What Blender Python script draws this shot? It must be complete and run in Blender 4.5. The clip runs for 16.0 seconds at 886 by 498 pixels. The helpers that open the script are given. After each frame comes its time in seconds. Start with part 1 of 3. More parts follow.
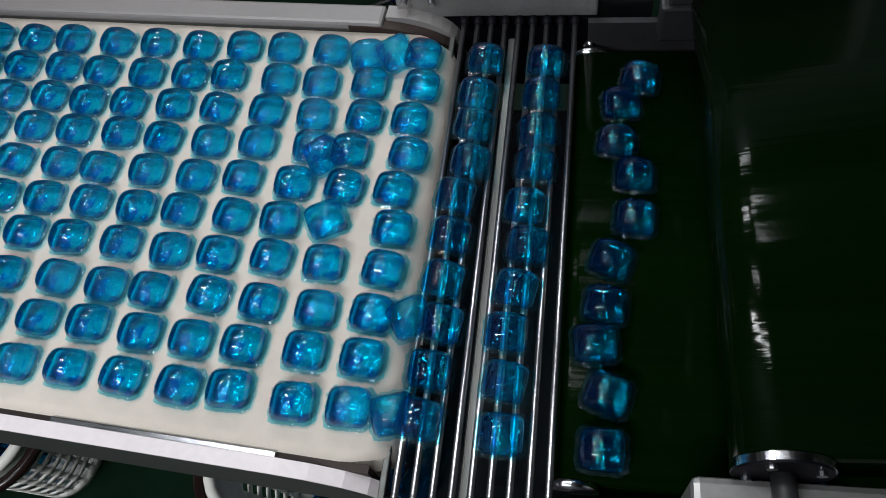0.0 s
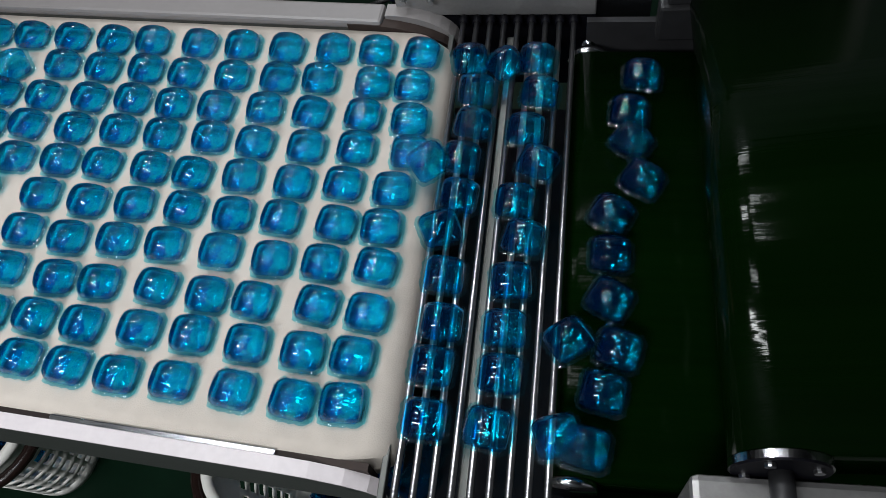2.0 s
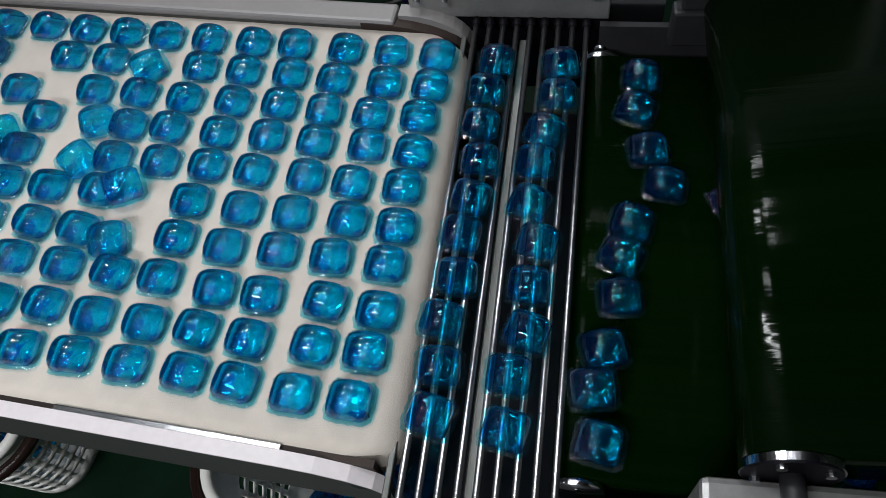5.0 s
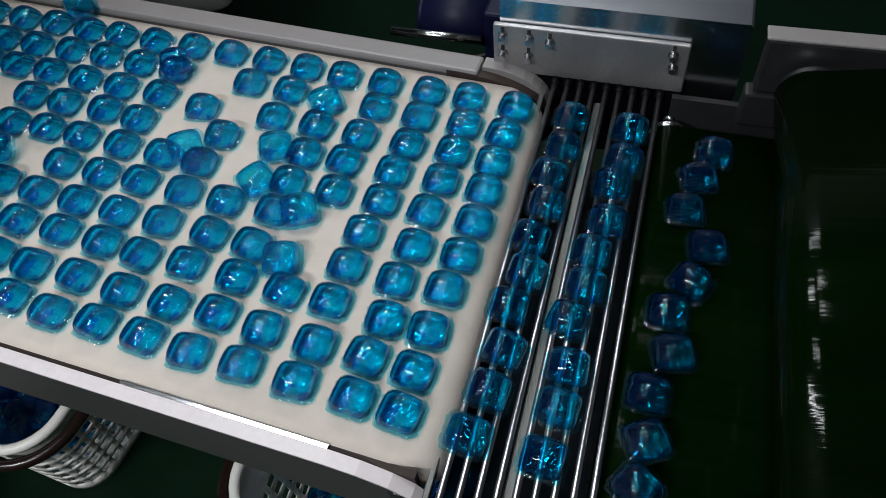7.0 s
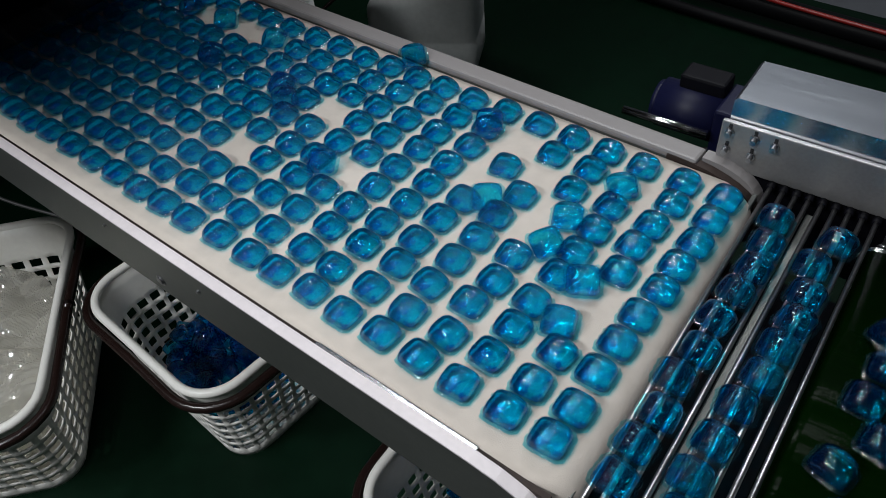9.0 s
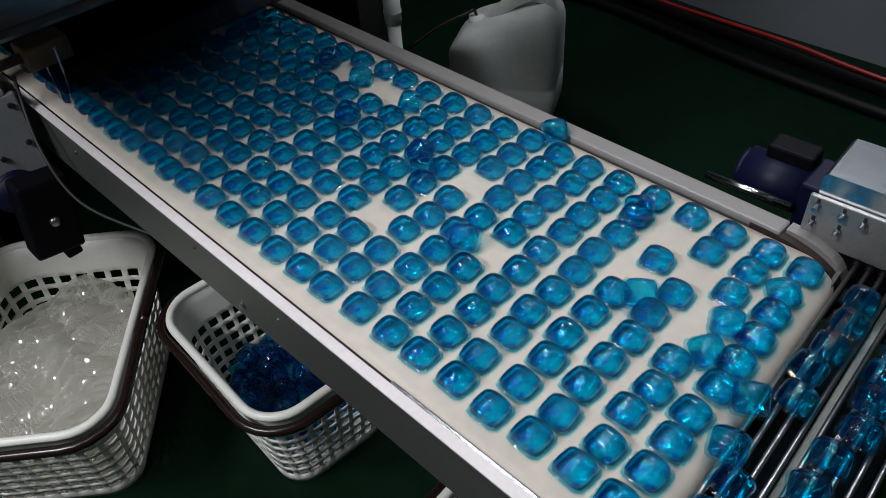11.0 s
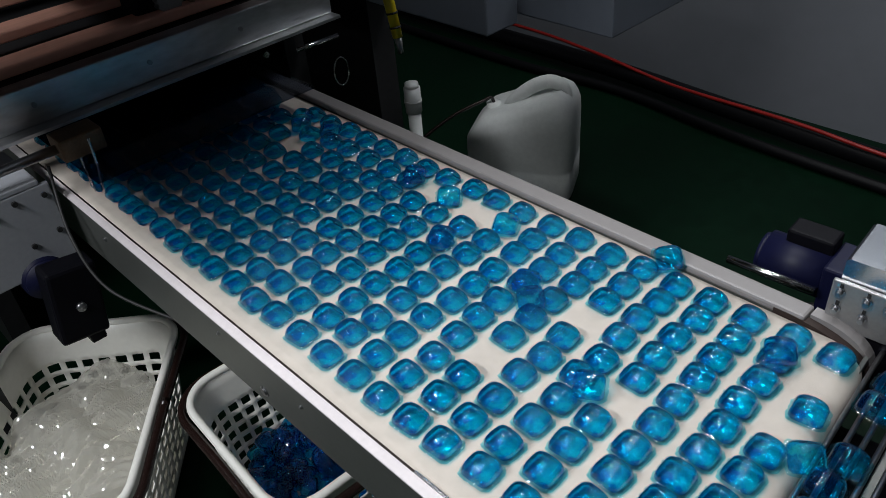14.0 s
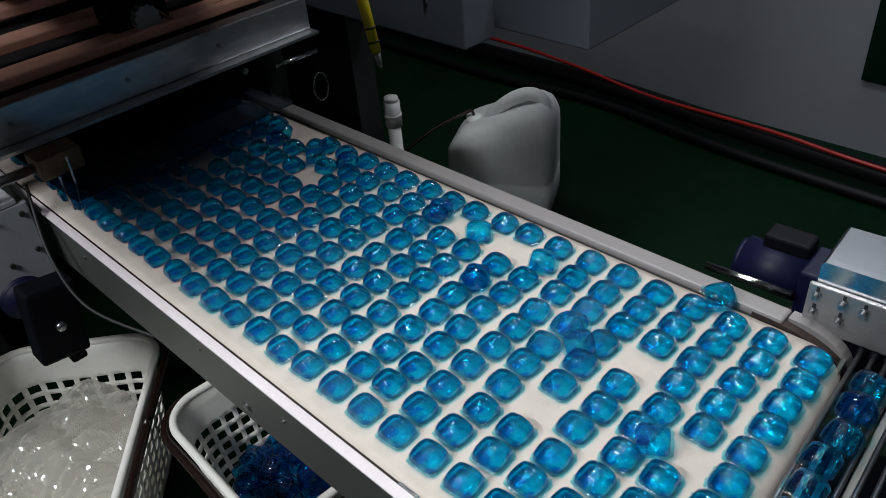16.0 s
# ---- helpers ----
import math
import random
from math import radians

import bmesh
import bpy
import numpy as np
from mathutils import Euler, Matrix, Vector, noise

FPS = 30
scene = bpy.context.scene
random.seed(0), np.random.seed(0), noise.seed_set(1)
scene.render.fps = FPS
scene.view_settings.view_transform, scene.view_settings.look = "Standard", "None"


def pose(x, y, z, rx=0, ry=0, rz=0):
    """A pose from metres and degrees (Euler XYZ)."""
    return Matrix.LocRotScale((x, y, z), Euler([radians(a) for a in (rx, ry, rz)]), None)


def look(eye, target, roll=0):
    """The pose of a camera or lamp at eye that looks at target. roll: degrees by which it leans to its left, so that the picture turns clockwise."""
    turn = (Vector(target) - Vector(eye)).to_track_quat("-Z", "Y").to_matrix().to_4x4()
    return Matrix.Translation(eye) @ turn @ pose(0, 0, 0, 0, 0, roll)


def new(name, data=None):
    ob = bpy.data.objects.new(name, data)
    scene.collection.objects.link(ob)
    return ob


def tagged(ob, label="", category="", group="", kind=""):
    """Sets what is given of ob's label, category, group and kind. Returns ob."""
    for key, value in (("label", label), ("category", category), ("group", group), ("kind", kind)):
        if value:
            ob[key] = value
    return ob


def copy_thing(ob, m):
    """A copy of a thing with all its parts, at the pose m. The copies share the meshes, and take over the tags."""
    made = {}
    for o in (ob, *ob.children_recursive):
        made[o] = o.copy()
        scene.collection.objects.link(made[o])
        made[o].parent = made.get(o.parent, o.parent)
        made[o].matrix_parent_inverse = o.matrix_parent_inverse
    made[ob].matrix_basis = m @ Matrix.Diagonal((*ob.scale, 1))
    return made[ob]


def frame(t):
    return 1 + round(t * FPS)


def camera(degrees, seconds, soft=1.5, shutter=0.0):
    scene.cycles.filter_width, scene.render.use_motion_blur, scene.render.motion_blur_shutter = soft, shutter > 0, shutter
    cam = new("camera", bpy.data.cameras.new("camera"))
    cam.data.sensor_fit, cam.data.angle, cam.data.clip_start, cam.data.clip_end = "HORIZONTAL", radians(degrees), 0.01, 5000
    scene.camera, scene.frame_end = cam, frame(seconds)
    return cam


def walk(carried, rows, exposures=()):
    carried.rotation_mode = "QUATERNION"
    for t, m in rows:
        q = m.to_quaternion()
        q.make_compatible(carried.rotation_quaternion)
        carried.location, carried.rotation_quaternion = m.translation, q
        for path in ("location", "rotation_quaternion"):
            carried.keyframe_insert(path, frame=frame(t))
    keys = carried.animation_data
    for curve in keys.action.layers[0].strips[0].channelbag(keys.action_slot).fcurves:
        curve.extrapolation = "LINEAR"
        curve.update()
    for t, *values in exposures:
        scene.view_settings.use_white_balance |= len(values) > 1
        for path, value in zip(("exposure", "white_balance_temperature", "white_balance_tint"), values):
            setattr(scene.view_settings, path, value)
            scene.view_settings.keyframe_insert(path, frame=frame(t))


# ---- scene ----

# ---- camera ----
PATH = [
    (0, (0.2705, -0.1352, 1.3461), (0.0687, 0.3325, 0.4855), -14.82),
    (0.5, (0.2675, -0.1362, 1.3457), (0.0702, 0.3324, 0.4845), -14.19),
    (1, (0.2672, -0.1380, 1.3464), (0.0678, 0.3303, 0.4856), -14.23),
    (1.5, (0.2634, -0.1388, 1.3458), (0.0689, 0.3316, 0.4850), -13.68),
    (2, (0.2670, -0.1364, 1.3481), (0.0715, 0.3303, 0.4856), -14.19),
    (2.5, (0.2645, -0.1389, 1.3454), (0.0715, 0.3316, 0.4843), -13.72),
    (3, (0.2632, -0.1360, 1.3496), (0.0720, 0.3306, 0.4861), -13.70),
    (5.5, (0.2516, -0.1597, 1.3404), (0.0531, 0.3234, 0.4877), -11.47),
    (6, (0.2323, -0.1758, 1.3473), (0.0393, 0.3128, 0.4963), -9.04),
    (6.5, (0.2260, -0.1920, 1.3482), (0.0363, 0.3193, 0.5101), -6.88),
    (7, (0.2418, -0.2070, 1.3563), (-0.0066, 0.3346, 0.5532), -7.09),
    (7.5, (0.2583, -0.2300, 1.3524), (-0.0305, 0.3176, 0.5672), -6.39),
    (8, (0.2803, -0.2640, 1.3619), (-0.1288, 0.2929, 0.6391), -7.74),
    (8.5, (0.2807, -0.2847, 1.3693), (-0.2079, 0.2482, 0.6784), -8.87),
    (9, (0.2652, -0.2937, 1.3742), (-0.2108, 0.2210, 0.6610), -5.97),
    (9.5, (0.2631, -0.3009, 1.3816), (-0.2368, 0.2119, 0.6837), -5.62),
    (10, (0.2556, -0.3077, 1.3960), (-0.2694, 0.1998, 0.7126), -5.35),
    (12.5, (0.2370, -0.3215, 1.4018), (-0.3326, 0.1662, 0.7402), -5.15),
    (13, (0.2364, -0.3185, 1.4066), (-0.3539, 0.1878, 0.7780), -5.64),
    (13.5, (0.2379, -0.3187, 1.4097), (-0.3628, 0.2056, 0.8061), -5.56),
    (14, (0.2393, -0.3214, 1.4120), (-0.3637, 0.2084, 0.8156), -5.44),
    (14.5, (0.2428, -0.3234, 1.4147), (-0.3600, 0.2108, 0.8220), -5.20),
    (15, (0.2443, -0.3236, 1.4152), (-0.3590, 0.2138, 0.8261), -5.17),
    (15.5, (0.2461, -0.3245, 1.4156), (-0.3566, 0.2195, 0.8319), -5.32),
    (16, (0.2466, -0.3224, 1.4104), (-0.3490, 0.2303, 0.8273), -5.60),
]

cam = camera(59.26, 16.0, soft=0.7)
walk(cam, [(t, look(eye, target, roll)) for t, eye, target, roll in PATH],
     [(0, 0.02), (5.5, -0.03), (7, -0.12), (10, -0.08), (12.5, 0.0), (14.5, 0.2), (16, 0.2)])

# ---- light ----
world = bpy.data.worlds.new("world")
scene.world = world
world.use_nodes = True
world.node_tree.nodes["Background"].inputs["Color"].default_value = (0.5, 0.6, 0.75, 1)
world.node_tree.nodes["Background"].inputs["Strength"].default_value = 0.02

# Tubes set by reflections; the 46 and 24 W lamps are added fill.
LAMPS = [(-0.75, 0.6, 13, 0.6, 0.11), (-0.4, -0.5, 5, 0.6, 0.08), (-0.95, -1.6, 46, 0.75, 0.22), (-0.2, -1.7, 24, 0.75, 0.22), (-0.6, 1.98, 10, 0.75, 0.2),
         # Small lamps added for glints on the pods and the green roller.
         (0.15, 0.3, 2.3, 0.40, 0.05), (0.1, 0.88, 2.3, 0.40, 0.05), (-0.1, 1.92, 2.3, 0.40, 0.05), (-0.1, 2.14, 2.3, 0.40, 0.05), (-0.05, 0.75, 2.3, 0.40, 0.05)]
for lx, ly, watts, long, wide in LAMPS:
    data = bpy.data.lights.new("tube_light", "AREA")
    data.shape, data.size, data.size_y, data.energy, data.color = "RECTANGLE", long, wide, watts, (0.95, 0.98, 1.0)
    lamp = new("tube_light", data)
    lamp.matrix_world = pose(lx, ly, 2.62)


# ---- materials ----
def mat(name, color, rough=0.5, metal=0.0, vary=0.15, scale=20.0, bump=0.0, bump_scale=200.0, coat=0.0, spec=0.5, stretch=(1, 1, 1), rough_vary=0.0):
    m = bpy.data.materials.new(name)
    m.use_nodes = True
    nt = m.node_tree
    b = nt.nodes["Principled BSDF"]
    tc = nt.nodes.new("ShaderNodeTexCoord")
    mp = nt.nodes.new("ShaderNodeMapping")
    mp.inputs["Scale"].default_value = stretch
    nt.links.new(tc.outputs["Object"], mp.inputs["Vector"])
    n1 = nt.nodes.new("ShaderNodeTexNoise")
    n1.inputs["Scale"].default_value, n1.inputs["Detail"].default_value = scale, 5
    n2 = nt.nodes.new("ShaderNodeTexNoise")
    n2.inputs["Scale"].default_value, n2.inputs["Detail"].default_value = scale * 9, 3
    for n in (n1, n2):
        nt.links.new(mp.outputs["Vector"], n.inputs["Vector"])
    add = nt.nodes.new("ShaderNodeMath")
    add.operation = "MULTIPLY_ADD"
    add.inputs[1].default_value = 0.45
    nt.links.new(n2.outputs["Fac"], add.inputs[0])
    half = nt.nodes.new("ShaderNodeMath")
    half.operation = "MULTIPLY"
    half.inputs[1].default_value = 0.55
    nt.links.new(n1.outputs["Fac"], half.inputs[0])
    nt.links.new(half.outputs[0], add.inputs[2])
    ramp = nt.nodes.new("ShaderNodeValToRGB")
    ramp.color_ramp.elements[0].position, ramp.color_ramp.elements[1].position = 0.32, 0.68
    ramp.color_ramp.elements[0].color = (*[c * (1 - vary) for c in color], 1)
    ramp.color_ramp.elements[1].color = (*[min(1, c * (1 + vary)) for c in color], 1)
    nt.links.new(add.outputs[0], ramp.inputs["Fac"])
    nt.links.new(ramp.outputs["Color"], b.inputs["Base Color"])
    b.inputs["Roughness"].default_value, b.inputs["Metallic"].default_value = rough, metal
    b.inputs["Coat Weight"].default_value, b.inputs["Specular IOR Level"].default_value = coat, spec
    if rough_vary:
        mr = nt.nodes.new("ShaderNodeMapRange")
        mr.inputs["To Min"].default_value, mr.inputs["To Max"].default_value = max(0, rough - rough_vary), rough + rough_vary
        nt.links.new(add.outputs[0], mr.inputs["Value"])
        nt.links.new(mr.outputs["Result"], b.inputs["Roughness"])
    if bump:
        n3 = nt.nodes.new("ShaderNodeTexNoise")
        n3.inputs["Scale"].default_value, n3.inputs["Detail"].default_value = bump_scale, 4
        nt.links.new(mp.outputs["Vector"], n3.inputs["Vector"])
        bp = nt.nodes.new("ShaderNodeBump")
        bp.inputs["Strength"].default_value, bp.inputs["Distance"].default_value = bump, 0.002
        nt.links.new(n3.outputs["Fac"], bp.inputs["Height"])
        nt.links.new(bp.outputs["Normal"], b.inputs["Normal"])
    return m


def gel(name, tint, ior, clear, film=0.0, haze=0.0, haze_color=(1, 1, 1), wrinkle=0.025, wrinkle_scale=110.0, swirl=0.0):
    """Clear tinted liquid: part of the light goes straight on, the rest is bent; a glossy skin over it."""
    m = bpy.data.materials.new(name)
    m.use_nodes = True
    nt = m.node_tree
    nt.nodes.remove(nt.nodes["Principled BSDF"])
    out = nt.nodes["Material Output"]
    refr = nt.nodes.new("ShaderNodeBsdfRefraction")
    refr.inputs["Color"].default_value, refr.inputs["IOR"].default_value, refr.inputs["Roughness"].default_value = (*tint, 1), ior, 0.0
    if swirl:
        sc = nt.nodes.new("ShaderNodeTexCoord")
        sn = nt.nodes.new("ShaderNodeTexNoise")
        sn.inputs["Scale"].default_value, sn.inputs["Detail"].default_value, sn.inputs["Distortion"].default_value = 75.0, 2.0, 1.2
        sb = nt.nodes.new("ShaderNodeBump")
        sb.inputs["Strength"].default_value, sb.inputs["Distance"].default_value = swirl, 0.006
        nt.links.new(sc.outputs["Object"], sn.inputs["Vector"])
        nt.links.new(sn.outputs["Fac"], sb.inputs["Height"])
        nt.links.new(sb.outputs["Normal"], refr.inputs["Normal"])
    tran = nt.nodes.new("ShaderNodeBsdfTransparent")
    tran.inputs["Color"].default_value = (*tint, 1)
    mix = nt.nodes.new("ShaderNodeMixShader")
    mix.inputs[0].default_value = clear
    nt.links.new(refr.outputs[0], mix.inputs[1])
    nt.links.new(tran.outputs[0], mix.inputs[2])
    if haze:
        dif, trl = nt.nodes.new("ShaderNodeBsdfDiffuse"), nt.nodes.new("ShaderNodeBsdfTranslucent")
        both, hz = nt.nodes.new("ShaderNodeMixShader"), nt.nodes.new("ShaderNodeMixShader")
        dif.inputs["Color"].default_value = trl.inputs["Color"].default_value = (*haze_color, 1)
        both.inputs[0].default_value, hz.inputs[0].default_value = 0.6, haze
        nt.links.new(dif.outputs[0], both.inputs[1])
        nt.links.new(trl.outputs[0], both.inputs[2])
        nt.links.new(mix.outputs[0], hz.inputs[1])
        nt.links.new(both.outputs[0], hz.inputs[2])
        mix = hz
    gloss = nt.nodes.new("ShaderNodeBsdfGlossy")
    gloss.inputs["Roughness"].default_value = 0.03
    nz = nt.nodes.new("ShaderNodeTexNoise")
    nz.inputs["Scale"].default_value = wrinkle_scale
    tc = nt.nodes.new("ShaderNodeTexCoord")
    nt.links.new(tc.outputs["Object"], nz.inputs["Vector"])
    bp = nt.nodes.new("ShaderNodeBump")
    bp.inputs["Strength"].default_value, bp.inputs["Distance"].default_value = wrinkle, 0.001
    nt.links.new(nz.outputs["Fac"], bp.inputs["Height"])
    nt.links.new(bp.outputs["Normal"], gloss.inputs["Normal"])
    top = nt.nodes.new("ShaderNodeMixShader")
    top.inputs[0].default_value = film
    if not film:
        fr = nt.nodes.new("ShaderNodeFresnel")
        fr.inputs["IOR"].default_value = 1.52
        nt.links.new(fr.outputs[0], top.inputs[0])
    nt.links.new(mix.outputs[0], top.inputs[1])
    nt.links.new(gloss.outputs[0], top.inputs[2])
    nt.links.new(top.outputs[0], out.inputs["Surface"])
    return m


FELT = mat("cream_felt", (0.535, 0.482, 0.432), 0.95, vary=0.08, scale=6, bump=0.25, bump_scale=700)
RAIL = mat("white_enamel", (0.235, 0.22, 0.22), 0.42, 0.0, 0.06, 12, rough_vary=0.12)
PANEL = mat("grey_enamel", (0.10, 0.105, 0.10), 0.36, 0.45, 0.1, 9, bump=0.05)
BLACK = mat("black_rubber", (0.012, 0.012, 0.013), 0.6, 0, 0.2)
CASE = mat("black_casing", (0.003, 0.003, 0.005), 0.5, 0, 0.2, spec=0.1)
BROWN_EDGE = mat("dark_edge", (0.025, 0.014, 0.011), 0.7, 0, 0.3)
ROD = mat("polished_rod", (0.44, 0.44, 0.46), 0.3, 1.0, 0.08, 30, bump=0.2, bump_scale=300, stretch=(0.01, 1, 0.01), rough_vary=0.05)
STRIP = mat("pale_edge_strip", (0.66, 0.61, 0.63), 0.38, 0.0, 0.08, 14, rough_vary=0.1)
CHROME = mat("bright_steel", (0.72, 0.73, 0.75), 0.16, 1.0, 0.06, 30, rough_vary=0.06)
STEEL = mat("brushed_steel", (0.5, 0.52, 0.55), 0.2, 1.0, 0.06, 8, stretch=(1, 14, 14), rough_vary=0.12)
ALU = mat("cast_aluminium", (0.34, 0.335, 0.335), 0.34, 0.7, 0.1, 25, bump=0.1)
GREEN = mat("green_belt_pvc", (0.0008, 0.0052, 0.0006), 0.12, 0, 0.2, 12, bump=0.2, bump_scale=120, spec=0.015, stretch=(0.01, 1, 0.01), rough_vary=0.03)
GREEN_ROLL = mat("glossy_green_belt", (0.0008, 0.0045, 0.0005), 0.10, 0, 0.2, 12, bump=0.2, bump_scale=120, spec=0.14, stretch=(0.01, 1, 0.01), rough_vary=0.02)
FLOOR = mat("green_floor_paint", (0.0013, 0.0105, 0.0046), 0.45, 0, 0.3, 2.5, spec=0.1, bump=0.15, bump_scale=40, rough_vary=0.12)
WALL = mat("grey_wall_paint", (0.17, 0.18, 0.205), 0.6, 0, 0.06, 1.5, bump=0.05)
CEIL = mat("darkened_ceiling", (0.06, 0.06, 0.065), 0.8, 0, 0.04, 2)
MOTOR = mat("blue_motor_paint", (0.003, 0.004, 0.024), 0.5, 0, 0.2, 20, spec=0.25)
PLASTIC = mat("white_basket_plastic", (0.80, 0.79, 0.75), 0.38, 0, 0.05, 10)
BROWN = mat("brown_plastic", (0.014, 0.007, 0.006), 0.25, 0, 0.2, 15)
HDPE = mat("milky_plastic", (0.74, 0.76, 0.75), 0.4, 0, 0.08, 8, bump=0.08, bump_scale=30)
PVC = mat("white_pipe", (0.75, 0.76, 0.76), 0.35, 0, 0.05, 10)
BEAM = mat("worn_steel", (0.58, 0.59, 0.61), 0.36, 0.9, 0.25, 10, stretch=(1, 0.3, 1), rough_vary=0.15)
PLATE = mat("white_plate_enamel", (0.29, 0.30, 0.33), 0.45, 0.0, 0.08, 12, bump=0.05)
CABLE = mat("black_cable_sheath", (0.004, 0.004, 0.005), 0.5, 0, 0.2, spec=0.15)
CABINET = mat("cabinet_grey_blue", (0.115, 0.13, 0.16), 0.4, 0.0, 0.06, 4)
DARK = mat("dark_machine", (0.02, 0.02, 0.022), 0.5, 0.2, 0.3, 6)
PINK = mat("rosy_board", (0.72, 0.37, 0.28), 0.55, 0, 0.15, 8, stretch=(1, 0.2, 1))
BRASS = mat("old_brass", (0.16, 0.10, 0.06), 0.42, 0.4, 0.3, 30)
RED = mat("red_hose", (0.24, 0.012, 0.010), 0.35, 0, 0.2)
YELLOW = mat("yellow_nozzle", (0.65, 0.5, 0.01), 0.35, 0, 0.1)
SCREW = mat("screw_steel", (0.4, 0.4, 0.42), 0.3, 1.0, 0.2)
GEL = gel("blue_gel", (0.02, 0.79, 1.0), 1.40, 0.88, 0.0, 0.042, (0.003, 0.18, 0.90), wrinkle=0.36, wrinkle_scale=150.0, swirl=1.0)


def painted_pod_base(name):
    """Base of a pod with bent light and shade painted in: deep blue in the corners, cyan between, teal behind."""
    m = bpy.data.materials.new(name)
    m.use_nodes = True
    nt = m.node_tree
    nt.nodes.remove(nt.nodes["Principled BSDF"])

    def node(kind, op=None):
        n = nt.nodes.new(kind)
        if op:
            n.operation = op
        return n

    def link(p, q):
        nt.links.new(p, q)

    uv = node("ShaderNodeTexCoord")
    wave = node("ShaderNodeTexNoise")
    wave.noise_dimensions = "4D"
    wave.inputs["Scale"].default_value, wave.inputs["Detail"].default_value, wave.inputs["Distortion"].default_value = 1.3, 2.0, 0.8
    each = node("ShaderNodeObjectInfo")
    shift = node("ShaderNodeMath", "MULTIPLY")
    shift.inputs[1].default_value = 9.0
    link(each.outputs["Random"], shift.inputs[0])
    link(shift.outputs[0], wave.inputs["W"])
    link(uv.outputs["UV"], wave.inputs["Vector"])
    off = node("ShaderNodeVectorMath", "MULTIPLY_ADD")
    off.inputs[1].default_value, off.inputs[2].default_value = (1.1, 1.1, 0), (-0.55, -0.55, 0)
    link(wave.outputs["Color"], off.inputs[0])
    place = node("ShaderNodeVectorMath", "ADD")
    link(uv.outputs["UV"], place.inputs[0])
    link(off.outputs[0], place.inputs[1])
    xy = node("ShaderNodeSeparateXYZ")
    link(place.outputs[0], xy.inputs[0])

    def ramp(source, lo, hi):
        n = node("ShaderNodeMapRange")
        n.interpolation_type = "SMOOTHSTEP"
        n.inputs["From Min"].default_value, n.inputs["From Max"].default_value = lo, hi
        n.inputs["To Min"].default_value, n.inputs["To Max"].default_value = 0.0, 1.0
        link(source, n.inputs["Value"])
        return n.outputs["Result"]

    def both(p, q, op="MULTIPLY"):
        n = node("ShaderNodeMath", op)
        link(p, n.inputs[0])
        link(q, n.inputs[1])
        return n.outputs[0]

    # Dark corners and rim and teal back: painted shade as bent by the dome.
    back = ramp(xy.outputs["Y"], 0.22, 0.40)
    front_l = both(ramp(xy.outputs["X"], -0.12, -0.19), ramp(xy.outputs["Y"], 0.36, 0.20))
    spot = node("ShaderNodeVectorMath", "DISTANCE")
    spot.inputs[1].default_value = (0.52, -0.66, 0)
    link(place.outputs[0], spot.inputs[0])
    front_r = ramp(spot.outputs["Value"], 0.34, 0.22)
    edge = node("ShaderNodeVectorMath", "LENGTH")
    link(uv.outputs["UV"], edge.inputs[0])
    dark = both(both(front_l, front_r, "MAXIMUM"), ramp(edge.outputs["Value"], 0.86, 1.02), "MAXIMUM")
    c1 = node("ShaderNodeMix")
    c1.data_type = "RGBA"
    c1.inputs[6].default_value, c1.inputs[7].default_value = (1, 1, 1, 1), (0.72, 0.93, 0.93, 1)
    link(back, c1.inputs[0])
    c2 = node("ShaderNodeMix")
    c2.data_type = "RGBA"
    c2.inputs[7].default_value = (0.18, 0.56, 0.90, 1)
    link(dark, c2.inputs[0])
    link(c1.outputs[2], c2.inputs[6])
    # Swirl painted in for bright and dim streaks of light through the gel.
    swirl = node("ShaderNodeTexNoise")
    swirl.noise_dimensions = "4D"
    swirl.inputs["Scale"].default_value, swirl.inputs["Detail"].default_value, swirl.inputs["Distortion"].default_value = 1.7, 1.0, 2.6
    link(uv.outputs["UV"], swirl.inputs["Vector"])
    link(shift.outputs[0], swirl.inputs["W"])
    c3 = node("ShaderNodeMix")
    c3.data_type, c3.blend_type = "RGBA", "MULTIPLY"
    c3.inputs[7].default_value = (0.46, 0.78, 0.96, 1)
    link(ramp(swirl.outputs["Fac"], 0.50, 0.60), c3.inputs[0])
    link(c2.outputs[2], c3.inputs[6])
    tran = node("ShaderNodeBsdfTransparent")
    link(c3.outputs[2], tran.inputs["Color"])
    folds = node("ShaderNodeTexNoise")
    folds.inputs["Scale"].default_value, folds.inputs["Detail"].default_value, folds.inputs["Distortion"].default_value = 52.0, 1.0, 1.0
    link(uv.outputs["Object"], folds.inputs["Vector"])
    rise = node("ShaderNodeBump")
    rise.inputs["Strength"].default_value, rise.inputs["Distance"].default_value = 1.0, 0.006
    link(folds.outputs["Fac"], rise.inputs["Height"])
    sheen = node("ShaderNodeBsdfGlossy")
    sheen.inputs["Color"].default_value, sheen.inputs["Roughness"].default_value = (0.8, 0.95, 1.0, 1), 0.03
    link(rise.outputs["Normal"], sheen.inputs["Normal"])
    skin = node("ShaderNodeMixShader")
    skin.inputs[0].default_value = 0.15
    link(tran.outputs[0], skin.inputs[1])
    link(sheen.outputs[0], skin.inputs[2])
    link(skin.outputs[0], nt.nodes["Material Output"].inputs["Surface"])
    return m


POD_BASE = painted_pod_base("pod_base_painted_light")
FILM = gel("clear_film", (0.38, 0.86, 0.95), 1.02, 0.97, 0.08, 0.02, (0.2, 0.65, 0.95), 1.0, 420.0)


